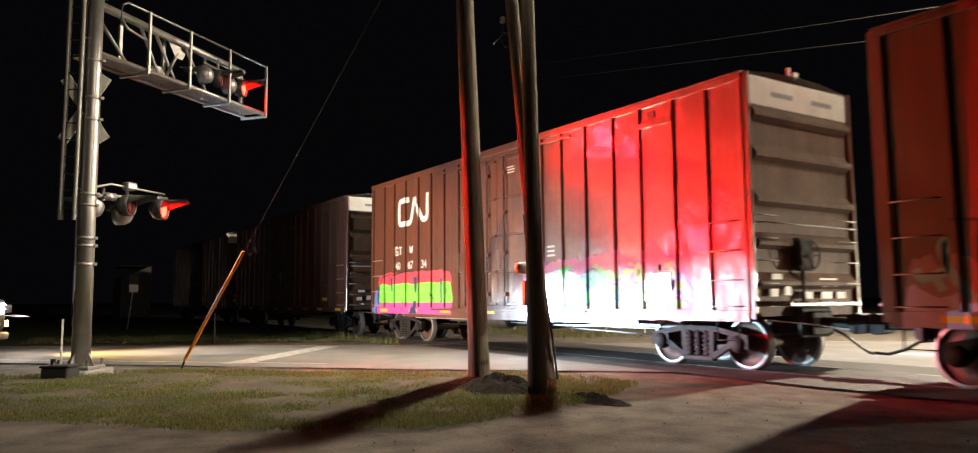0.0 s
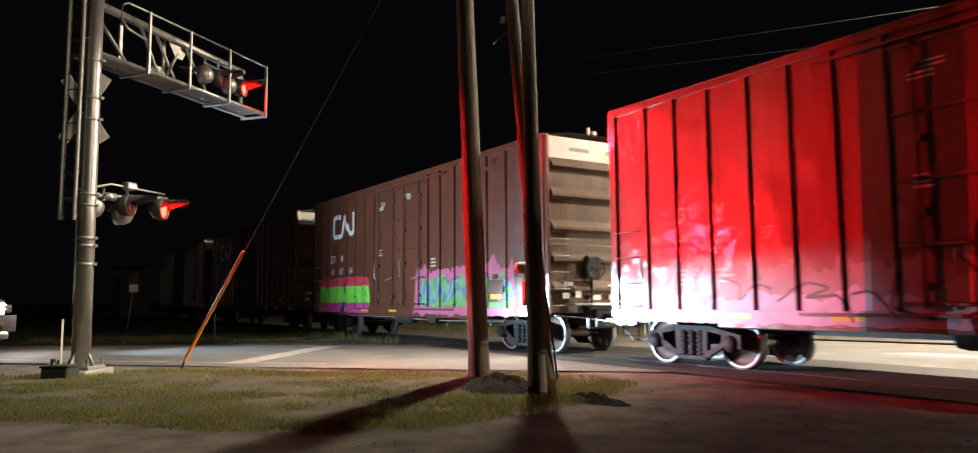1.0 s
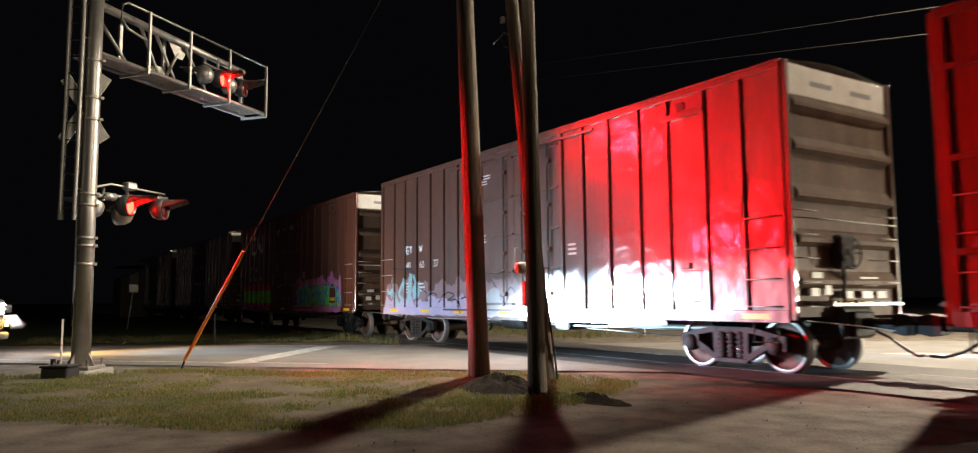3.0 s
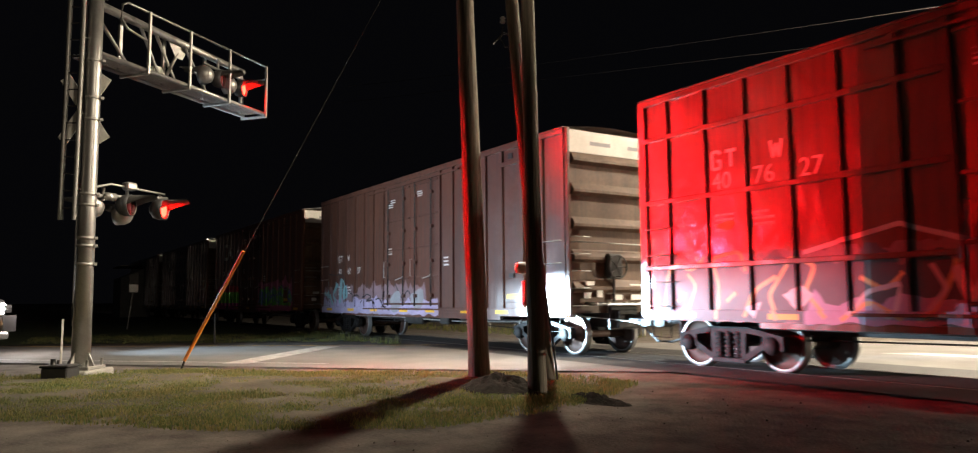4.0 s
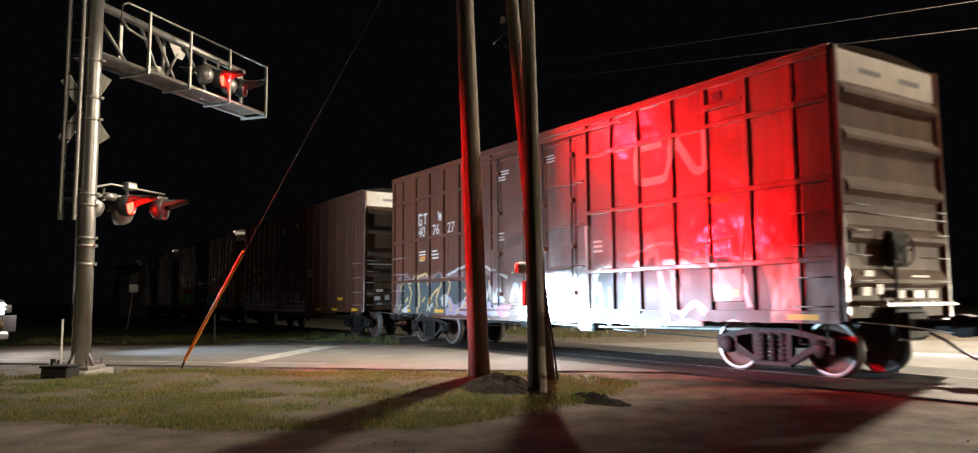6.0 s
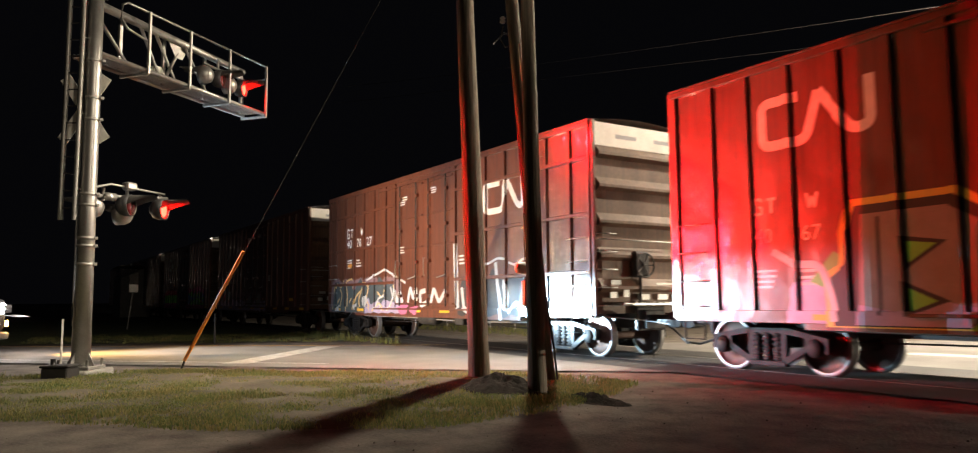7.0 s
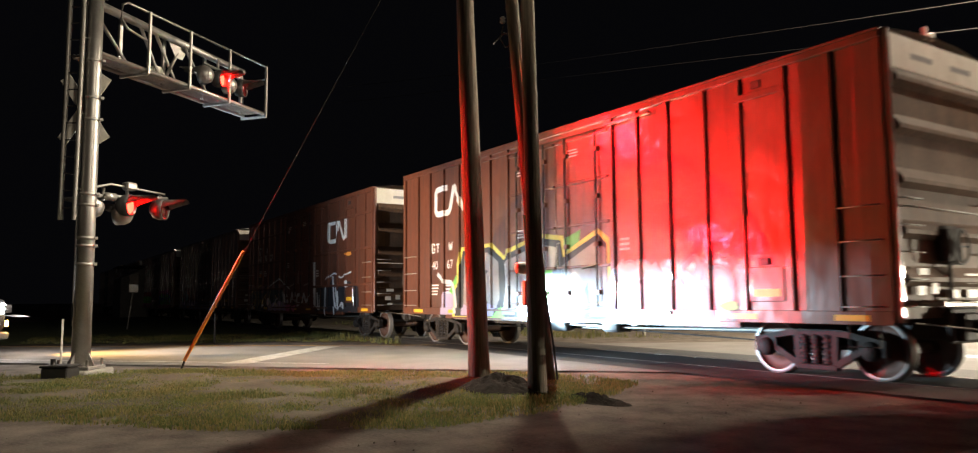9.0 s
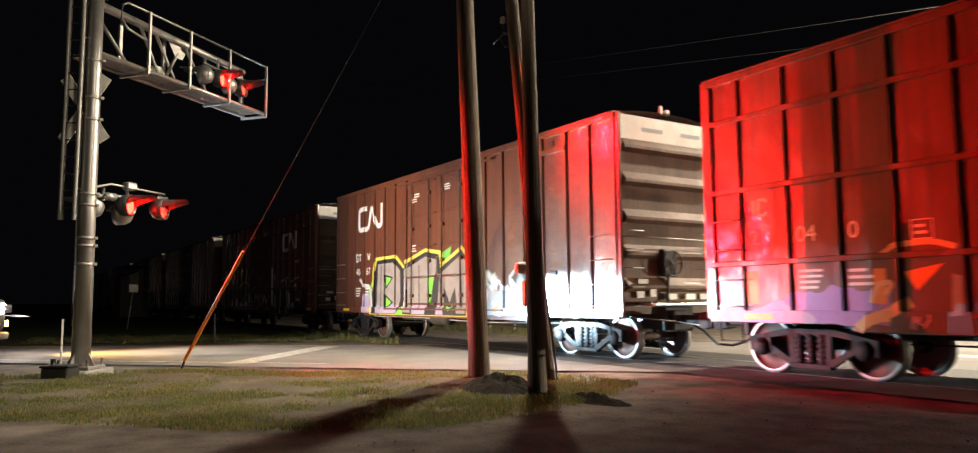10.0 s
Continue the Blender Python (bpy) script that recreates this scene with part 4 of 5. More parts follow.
def build_signal():
    sig = thing("crossing_signal", pose(MAST.x, MAST.y, 0), "galvanised railway crossing signal mast with cantilever and red flashers", "crossing signal")
    arm, face, right, away = ARM, FACE, RIGHT, AWAY
    O = Vector((0, 0, 0))
    mast = part("mast", lathe(bmesh.new(), [(0.0, 0.14), (0.16, 0.14), (0.142, 3.0), (0.132, 5.4), (0.12, 7.8), (0.0, 7.8)], None, 28), "galv", sig, "tapered galvanised steel mast")
    turn = math.degrees(math.atan2(right.y, right.x))
    part("foundation", boxed(-0.36, -0.5, -0.4, 0.36, 0.5, 0.09, 0.03), "concrete", sig, "concrete footing", m=pose(0, 0, 0, 0, 0, turn))
    part("base_plate", boxed(-0.3, -0.3, 0.09, 0.3, 0.3, 0.15, 0.01), "galv_dull", sig, m=pose(0, 0, 0, 0, 0, turn))
    for sx in (-1, 1):
        for sy in (-1, 1):
            part("anchor_bolt", tubed([(0.25 * sx, 0.25 * sy, 0.09), (0.25 * sx, 0.25 * sy, 0.27)], 0.024, 8), "galv_dull", sig, m=pose(0, 0, 0, 0, 0, turn))
    for k in range(4):
        a = k * math.pi / 2
        g = prism(bmesh.new(), [(0.15, 0.15), (0.15, 0.40), (0.29, 0.15)], -0.012, 0.012)
        part("gusset", g, "galv_dull", sig, m=pose(0, 0, 0, 0, 0, 45 + math.degrees(a)))
    for z in (1.95, 2.28, 2.42, 3.02, 3.22, 4.6, 5.0, 5.7, 6.9):
        part("band_clamp", lathe(bmesh.new(), [(0.12, z - 0.03), (0.172 - z * 0.006, z - 0.025), (0.172 - z * 0.006, z + 0.025), (0.12, z + 0.03)], None, 24), "galv_dull", sig)
        p = right * 0.18
        part("clamp_bolt", boxed(p.x - 0.03, p.y - 0.03, z - 0.025, p.x + 0.03, p.y + 0.03, z + 0.025, 0.006), "galv_dull", sig)
    p = right * -0.18
    part("conduit", tubed([up(p, 0.85), up(p, 7.6)], 0.022, 8), "galv", sig)
    # ladder
    a, b = right * -0.385 - away * 0.18, right * -0.13 - away * 0.18
    lad = part("ladder", tubed([up(a, 2.74), up(a, 8.0)], 0.045, 4), "galv_dull", sig, "aluminium ladder on stand-offs")
    part("ladder_rail", tubed([up(b, 2.74), up(b, 8.0)], 0.042, 4), "galv_dull", lad)
    for k in range(17):
        z = 2.95 + k * 0.31
        part("rung", tubed([up(a, z), up(b, z)], 0.013, 6), "cast", lad)
    for z in (3.3, 4.7, 6.1, 7.5):
        part("stand_off", tubed([up(b, z), up(O, z)], 0.016, 6), "galv_dull", lad)
    # crossbuck and number plate seen from behind
    c = away * 0.21 - right * 0.25
    n = math.degrees(math.atan2(-away.y, -away.x))
    for roll in (57, -57):
        bk = boxed(-0.004, -0.72, -0.11, 0.004, 0.72, 0.11, 0.003)
        part("crossbuck_blade", bk, "white", sig, "back of a crossbuck blade", m=Matrix.Translation(up(c, 4.86)) @ pose(0, 0, 0, 0, 0, n) @ pose(0, 0, 0, roll))
        c = c + away * 0.012
    # lower cross arm with two pairs of heads
    q = tubed([up(O, 3.2), up(arm * 1.72, 3.34)], 0.035, 10)
    part("cross_arm", q, "galv", sig, "galvanised cross arm")
    part("arm_conduit", tubed([up(arm * 0.1, 3.36), up(arm * 0.45, 3.47), up(arm * 0.9, 3.45), up(arm * 1.65, 3.42)], 0.02, 8), "galv_dull", sig)
    part("junction_box", boxed(-0.12, -0.09, -0.07, 0.12, 0.09, 0.08, 0.03), "galv", sig, m=pose(arm.x * 0.85, arm.y * 0.85, 3.47, 0, 0, 120))
    for s in (0.3, 0.80, 1.55):
        part("hanger", tubed([up(arm * s, 3.38), up(arm * s, 3.14)], 0.03, 8), "galv", sig)
    part("arm_collar", lathe(bmesh.new(), [(0.0, -0.12), (0.075, -0.12), (0.075, 0.12), (0.0, 0.12)], Matrix.Translation(up(arm * 0.42, 3.23)) @ arm.to_track_quat("Z", "Y").to_matrix().to_4x4(), 12), "galv", sig)
    for side, s, z, out in FLASHERS:
        flasher(sig, (arm if z < 5 else BOOM) * s + face * out, z, face, side, True)
    for s, z in ((0.3, 3.02), (0.92, 2.95), (3.2, 6.36), (4.0, 6.34)):
        flasher(sig, (arm if z < 5 else BOOM) * s - face * 0.26, z, -face, "L", False)
    # cantilever
    boom = BOOM
    near = Vector((boom.y, -boom.x, 0))
    L, floor_z, top_z = 5.1, 5.9, 7.1
    can = part("cantilever", tubed([up(O - near * 0.25, 6.93), up(boom * L * 0.93 - near * 0.4, 6.9)], 0.085, 14, 0.075), "galv", sig, "cantilever truss tube")
    for off in (-0.02, -0.64):
        part("walkway_beam", tubed([up(near * off + boom * 0.1, floor_z), up(boom * L + near * off, floor_z)], 0.05, 4), "galv", can)
    walk_bm = bmesh.new()
    ang = math.degrees(math.atan2(boom.y, boom.x))
    for k in range(9):
        y = -0.26 + k * 0.065
        box(walk_bm, 0.15, y - 0.006, floor_z + 0.02, L, y + 0.006, floor_z + 0.055)
    for k in range(66):
        x = 0.18 + k * 0.074
        box(walk_bm, x - 0.005, -0.28, floor_z + 0.035, x + 0.005, 0.28, floor_z + 0.053)
    part("walkway_grating", walk_bm, "galv_dull", can, "steel bar grating", m=pose(*(near * -0.33), 0, 0, ang))
    for s in (1.26, 2.42, 3.7, L - 0.03):
        part("walkway_joist", boxed(-0.03, -0.68, floor_z - 0.1, 0.03, 0.06, floor_z - 0.045, 0.005), "galv_dull", can, m=pose(*(boom * s), 0, 0, ang + 180))
        part("rail_post", boxed(-0.03, -0.024, floor_z - 0.08, 0.03, 0.024, top_z, 0.006), "galv", can, m=pose(*(boom * s + near * 0.05), 0, 0, ang))
    for s in (1.05, 2.22, 3.48, 4.8):
        part("back_post", boxed(-0.04, -0.03, floor_z, 0.04, 0.03, 7.02, 0.006), "galv", can, m=pose(*(boom * s - near * 0.5), 0, 0, ang))
    part("top_rail", tubed([up(boom * 1.26, 6.5), up(boom * 0.75, 6.58), up(boom * 0.58, 6.72), up(boom * 0.6, 7.02), up(boom * 0.74, top_z), up(boom * L, top_z), up(boom * L, floor_z)], 0.024, 8), "galv", can)
    part("end_rail", tubed([up(boom * L, 6.78), up(boom * L - near * 0.66, 6.78), up(boom * L - near * 0.66, floor_z)], 0.02, 8), "galv", can)
    for s0, z0, s1, z1 in ((0.05, 6.95, 1.25, 5.94), (1.75, 6.9, 2.55, 5.94), (2.05, 5.94, 2.6, 6.84), (2.6, 6.86, 3.55, 5.94), (1.35, 6.9, 2.05, 5.96)):
        part("brace", tubed([up(boom * s0 - near * 0.3, z0), up(boom * s1 - near * 0.4, z1)], 0.034, 8), "galv", can)
    part("gusset_plate", prism(bmesh.new(), [(1.72, 5.94), (2.3, 5.94), (2.12, 6.26), (1.9, 6.26)], -0.008, 0.008), "white", can, m=pose(*(near * -0.45), 0, 0, ang))
    part("gusset_plate", prism(bmesh.new(), [(2.2, 6.86), (2.8, 6.86), (2.62, 6.56), (2.42, 6.56)], -0.008, 0.008), "galv", can, m=pose(*(near * -0.36), 0, 0, ang))
    part("lamp_arm", tubed([up(boom * 3.1 - near * 0.2, 6.62), up(boom * 4.6 - near * 0.2, 6.62)], 0.03, 8), "galv", can)
    for s in (3.65, 4.42):
        part("lamp_hanger", tubed([up(boom * s - near * 0.25, 6.88), up(boom * s - near * 0.25, 6.4)], 0.03, 8), "galv", can)
    # cabinet and marker beside the footing
    m = pose(*(MAST + RIGHT * 0.06 - AWAY * 0.73), 0, 0, turn)
    cab = thing("cable_box", m, "low black cable box beside the signal footing", "cable box")
    part("box_body", boxed(-0.22, -0.2, -0.1, 0.22, 0.2, 0.19, 0.02), "black", cab)
    part("box_lid", boxed(-0.24, -0.22, 0.19, 0.24, 0.22, 0.23, 0.015), "black", cab)
    part("box_post", tubed([(-0.1, -0.05, 0.22), (-0.1, -0.05, 0.33)], 0.04, 10), "black", cab)
    mk = thing("marker_post", pose(-16.9, 1.0, 0), "slim white marker post beside the road", "marker post")
    part("post", boxed(-0.01, -0.018, -0.1, 0.01, 0.018, 0.92, 0.004), "white", mk)
    part("cap", boxed(-0.014, -0.022, 0.92, 0.014, 0.022, 0.95, 0.004), "white", mk)


build_signal()


# ---------------------------------------------------------------- poles, wires, guy
def utility_pole(base, lean, height, r0, r1, label):
    pole = thing("utility_pole", pose(*base), label, "utility pole", "utility poles")
    n = 26
    bm = bmesh.new()
    sides = 20
    rings = []
    seed = base[0]
    for i in range(n + 1):
        f = i / n
        z = -0.3 + (height + 0.3) * f
        r = r0 + (r1 - r0) * f
        flare = 1 + 0.10 * max(0, 1 - z / 0.5)
        ring = []
        for k in range(sides):
            a = k * math.tau / sides
            d = r * flare * (1 + 0.035 * noise.noise((math.cos(a) * 3, math.sin(a) * 3, z * 0.4 + seed)) + 0.012 * noise.noise((k * 2.1, z * 0.1, seed)))
            ring.append(bm.verts.new((lean[0] * z + d * math.cos(a), lean[1] * z + d * math.sin(a), z)))
        rings.append(ring)
    for u, v in zip(rings, rings[1:]):
        for k in range(sides):
            bm.faces.new((u[k], u[(k + 1) % sides], v[(k + 1) % sides], v[k])).smooth = True
    bm.faces.new(rings[-1])
    part("pole", bm, "wood", pole)
    return pole


def lean_of(base, top):
    return ((top[0] - base[0]) / top[2], (top[1] - base[1]) / top[2])


P1 = utility_pole((-10.63, 6.65, 0), lean_of((-10.63, 6.65), (-10.74, 6.47, 6.42)), 10.5, 0.175, 0.135, "weathered wooden utility pole in the grass")
P2 = utility_pole((-8.22, 6.06, 0), lean_of((-8.22, 6.06), (-8.23, 5.98, 5.45)), 10.0, 0.125, 0.072, "slim wooden utility pole beside a soil mound")
P3 = utility_pole((-9.57, 7.24, 0), lean_of((-9.57, 7.24), (-9.86, 6.84, 6.19)), 9.0, 0.125, 0.10, "leaning wooden pole with meter and conduit")


def pole_fittings():
    def on3(z, dx=0.0, dy=0.0):
        lx, ly = lean_of((-9.57, 7.24), (-9.86, 6.84, 6.19))
        return Vector((lx * z + dx, ly * z + dy, z))
    r, f = RIGHT, AWAY
    part("conduit", tubed([on3(3.7) + r * 0.06 - f * 0.14, on3(5.4) + r * 0.05 - f * 0.14], 0.02, 8), "galv", P3, "bright metal conduit")
    m = on3(1.76) - r * 0.28 - f * 0.10
    a = math.degrees(math.atan2(-r.y - f.y * 0.3, -r.x - f.x * 0.3))
    mt = part("meter", lathe(bmesh.new(), [(0.0, -0.14), (0.09, -0.14), (0.095, -0.02), (0.08, 0.05), (0.0, 0.06)], Matrix.Translation(m) @ pose(0, 0, 0, 0, 0, a) @ pose(0, 0, 0, 0, 90), 18), "white", P3, "round cream-faced meter")
    b = on3(1.36) - r * 0.16 - f * 0.12
    part("meter_box", boxed(-0.10, -0.09, -0.2, 0.10, 0.09, 0.2, 0.015), "galv_dull", P3, "grey meter box", m=pose(*b, 0, 0, a))
    part("service_pipe", tubed([on3(1.1) - r * 0.14 - f * 0.12, on3(2.6) - r * 0.13 - f * 0.12], 0.022, 8), "galv_dull", P3)
    # insulator bracket high on the leaning pole
    br = on3(5.55)
    part("bracket", tubed([br, br - r * 0.18 + Vector((0, 0, 0.08)), br - r * 0.28 + Vector((0, 0, -0.02)), br - r * 0.36 + Vector((0, 0, -0.1))], 0.016, 6), "cast", P3)
    part("bracket_loop", tubed([br + Vector((0, 0, -0.1)), br - r * 0.16 + Vector((0, 0, -0.16)), br - r * 0.24 + Vector((0, 0, -0.02)), br - r * 0.19 + Vector((0, 0, 0.2))], 0.012, 6), "cast", P3)
    part("insulator", lathe(bmesh.new(), [(0.0, -0.06), (0.035, -0.05), (0.05, -0.02), (0.03, 0.0), (0.05, 0.03), (0.02, 0.06), (0.0, 0.06)], Matrix.Translation(br - r * 0.2 + Vector((0, 0, 0.3))), 12), "concrete", P3)
    # unseen fixture added for the fill lamp: a long arm near the top of the thick pole, over the road
    arm = part("lamp_arm", tubed([(-0.15, -0.3, 9.0), (-1.2, 0.9, 9.5), (-2.47, 2.45, 9.46)], 0.03, 8), "galv_dull", P1, "unseen steel arm added to hold the fill lamp")
    part("fill_lamp_head", boxed(-0.2, -0.14, -0.05, 0.2, 0.14, 0.06, 0.02), "galv_dull", arm, m=pose(-2.47, 2.45, 9.51, 0, 0, -49))
    part("cable", tubed([on3(0.0) + r * 0.16 - f * 0.05, on3(0.5) + r * 0.15 - f * 0.1, on3(1.3) + r * 0.1 - f * 0.12], 0.018, 6), "black", P3)


pole_fittings()


def guy():
    a, b = Vector((-15.22, 2.86, 0.0)), Vector((-10.75, 6.45, 9.2))
    g = thing("guy_wire", pose(*a), "steel guy wire with an orange plastic marker", "guy wire")
    d = b - a
    part("wire", tubed([(0, 0, -0.05), d], 0.0032, 6), "under", g)
    part("marker", tubed([d * 0.018, d * 0.12, d * 0.238], 0.034, 10), "marker", g, "orange plastic guy marker")
    part("anchor_eye", tubed([(0, 0, -0.1), d * 0.02], 0.02, 8), "under", g)


guy()


def wires():
    for k, (p0, p1, p2) in enumerate((((-61.5, 25, 20.3), (-33.6, 25, 14.65), (-13.1, 25, 10.83)), ((-64.4, 25, 19.4), (-33.3, 25, 13.66), (-14.2, 25, 10.17)))):
        n = 24
        pts = []
        for i in range(n + 1):
            x = p0[0] + (18 - p0[0]) * i / n
            u, v = (x - p0[0]) / (p1[0] - p0[0]), (p2[0] - p0[0]) / (p1[0] - p0[0])
            qa = (p2[2] - p0[2] - (p1[2] - p0[2]) * v) / (v * v - v)
            qb = p1[2] - p0[2] - qa
            pts.append((x, 25, p0[2] + qb * u + qa * u * u))
        tagged(part("overhead_wire", tubed(pts, 0.014, 5), "cast"), "thin overhead wire strung above the track", "overhead wire", "overhead wires", "structure")


wires()


# ---------------------------------------------------------------- the pickup waiting at the stop line
def pickup():
    car = thing("pickup_truck", PICKUP, "dark pickup truck waiting with headlights on", "pickup truck")
    bm = prism(bmesh.new(), [(-0.1, 0.45), (-0.05, 1.15), (-0.2, 1.25), (-1.5, 1.32), (-2.1, 1.9), (-3.6, 1.92), (-3.8, 1.3), (-5.6, 1.3), (-5.6, 0.5)], -0.95, 0.95)
    bmesh.ops.bevel(bm, geom=bm.edges[:], offset=0.05, segments=2, affect="EDGES")
    part("body", bm, "black", car)
    part("bumper", boxed(-0.1, -0.95, 0.26, 0.06, 0.95, 0.44, 0.04), "galv", car)
    part("grille", boxed(-0.08, -0.5, 0.78, 0.0, 0.5, 1.1, 0.02), "black", car)
    for y in (-0.74, 0.74):
        h = part("headlight", lathe(bmesh.new(), [(0.15, -0.1), (0.15, 0.0), (0.125, 0.0), (0.125, -0.03)], pose(0, y, 1.0, 0, 90), 20), "galv", car)
        part("headlight_lens", lathe(bmesh.new(), [(0.124, -0.02), (0.06, 0.004), (0.0, 0.01)], pose(0, y, 1.0, 0, 90), 20), "head_on", h, "lit headlight")
        # two plates added before each lamp, leaving its beam a flat slot
        part("beam_slot_plate", boxed(0.15, y - 0.12, 1.0027, 0.156, y + 0.12, 1.09), "black", h)
        part("beam_slot_plate", boxed(0.15, y - 0.12, 0.91, 0.156, y + 0.12, 0.993), "black", h)
    sig = part("turn_signal", boxed(-0.16, 0.93, 0.56, -0.1, 1.05, 0.72, 0.01), "black", car)
    part("signal_lens", boxed(-0.099, 0.94, 0.57, -0.09, 1.04, 0.71), "amber_on", sig, "amber turn signal")
    # added flap, hides the steady amber lamp between blinks
    sh = part("blink_flap", boxed(0, -0.2, -0.4, 0.008, 0.2, 0.0), "black", sig, m=pose(-0.02, 0.99, 0.84))
    for x in (-0.95, -4.5):
        for y in (-0.85, 0.85):
            part("wheel", lathe(bmesh.new(), [(0.0, -0.13), (0.46, -0.13), (0.5, -0.08), (0.5, 0.08), (0.46, 0.13), (0.0, 0.13)], pose(x, y, 0.37, 90), 20), "black", car)
    return sh


BLINK_FLAP = pickup()


# ---------------------------------------------------------------- roadside
sheet("stop_line", [(-16.06, 3.82), (-15.72, 4.28), (-20.1, 8.0), (-20.4, 7.45)], 0.006, "paint", "worn white stop line across the lane", "road marking")
sheet("edge_line", [(-32.0, -11.9), (-20.28, -0.05), (-14.69, 5.5), (-14.69, 5.64), (-20.28, 0.09), (-32.0, -11.76)], 0.006, "paint", "white edge line along the road", "road marking")
sheet("edge_line", [(-33, -8.4), (-26.0, 0.4), (-18.6, 10.6), (-18.75, 10.6), (-26.15, 0.4), (-33.1, -8.4)], 0.006, "yellow", "yellow edge line along the road", "road marking")
sheet("road_marking", [(-9.6, 16.6), (-7.2, 16.9), (-6.6, 17.7), (-9.1, 17.4)], 0.006, "paint", "white bar painted beyond the track", "road marking")
sheet("crossing_apron", [(-19, 9.9), (-8, 9.75), (25, 9.75), (25, 14.0), (-19, 14.0)], 0.0035, "patch", "dark asphalt apron round the rails", "pavement")
sheet("ballast_bed", [(-300, 10.0), (-19, 10.0), (-19, 13.8), (-300, 13.8)], 0.002, "ballast", "dirty stone ballast under the track", "ballast")
M["turf"] = material("turf_soil", (0.12, 0.10, 0.06), 0.95, dark=(0.05, 0.043, 0.026), scale=1.4, fine=22, amount=1.0, bump=1.0)
M["grass"] = material("grass_blades", (0.24, 0.26, 0.075), 0.8, dark=(0.40, 0.30, 0.13), scale=0.9, fine=7, amount=1.0, bump=0.0)
M["far_grass"] = material("far_grass", (0.07, 0.10, 0.035), 0.9, dark=(0.045, 0.06, 0.02), scale=0.6, fine=8, amount=1.0, bump=0.8)


def tint_by_blade(m, other):
    """Lets each blade take a tone of its own between its colour and a second one."""
    t = m.node_tree
    geo, mix, b = t.nodes.new("ShaderNodeNewGeometry"), t.nodes.new("ShaderNodeMix"), t.nodes["Principled BSDF"]
    mix.data_type = "RGBA"
    old = b.inputs["Base Color"].links[0].from_socket
    t.links.new(geo.outputs["Random Per Island"], mix.inputs["Factor"])
    t.links.new(old, mix.inputs["A"])
    mix.inputs["B"].default_value = (*other, 1)
    t.links.new(mix.outputs["Result"], b.inputs["Base Color"])


tint_by_blade(M["grass"], (0.10, 0.15, 0.05))


def let_light_through(m, share_through):
    """Thin blades pass on a part of the light that falls on their far side."""
    n, l = m.node_tree.nodes, m.node_tree.links
    b = n["Principled BSDF"]
    out = [k for k in n if k.type == "OUTPUT_MATERIAL"][0]
    through_bsdf, mix = n.new("ShaderNodeBsdfTranslucent"), n.new("ShaderNodeMixShader")
    l.new(b.inputs["Base Color"].links[0].from_socket, through_bsdf.inputs["Color"])
    mix.inputs[0].default_value = share_through
    l.new(b.outputs[0], mix.inputs[1])
    l.new(through_bsdf.outputs[0], mix.inputs[2])
    l.new(mix.outputs[0], out.inputs["Surface"])


let_light_through(M["grass"], 0.5)


def inside(x, y, poly):
    c = False
    for (xa, ya), (xb, yb) in zip(poly, poly[1:] + poly[:1]):
        if (ya > y) != (yb > y) and x < (xb - xa) * (y - ya) / (yb - ya) + xa:
            c = not c
    return c


VERGE = [(-17.5, -2.5), (-15.6, 0.4), (-15.5, 2.7), (-13.3, 4.6), (-11.8, 6.7), (-10.6, 7.9), (-8.5, 8.2), (-7.7, 7.0), (-6.9, 5.3), (-6.7, 3.6), (-7.9, 1.7), (-9.6, 0.3), (-11.5, -2.5)]


def turf():
    bm = bmesh.new()
    step = 0.22
    pts = {}
    nx, ny = int(12 / step), int(11 / step)
    for i in range(nx + 1):
        for j in range(ny + 1):
            x, y = -18 + i * step, -2.6 + j * step
            if inside(x + 0.25 * noise.noise((x, y, 5)), y + 0.25 * noise.noise((x, y, 9)), VERGE):
                pts[i, j] = (x, y)
    def depth(i, j):
        for d in (1, 2, 3):
            if any((i + a, j + b) not in pts for a in (-d, 0, d) for b in (-d, 0, d)):
                return (-0.06, -0.025, -0.008)[d - 1]
        return 0.0

    vs = {(i, j): bm.verts.new((x, y, depth(i, j) + 0.012 + 0.03 * noise.noise((x * 1.3, y * 1.3, 2)) + 0.02 * noise.noise((x * 4, y * 4, 2)))) for (i, j), (x, y) in pts.items()}
    for i, j in vs:
        q = [(i, j), (i + 1, j), (i + 1, j + 1), (i, j + 1)]
        if all(k in vs for k in q):
            bm.faces.new([vs[k] for k in q]).smooth = True
    tagged(part("verge", bm, "turf"), "thin grassy soil beside the road", "verge", kind="structure")


turf()


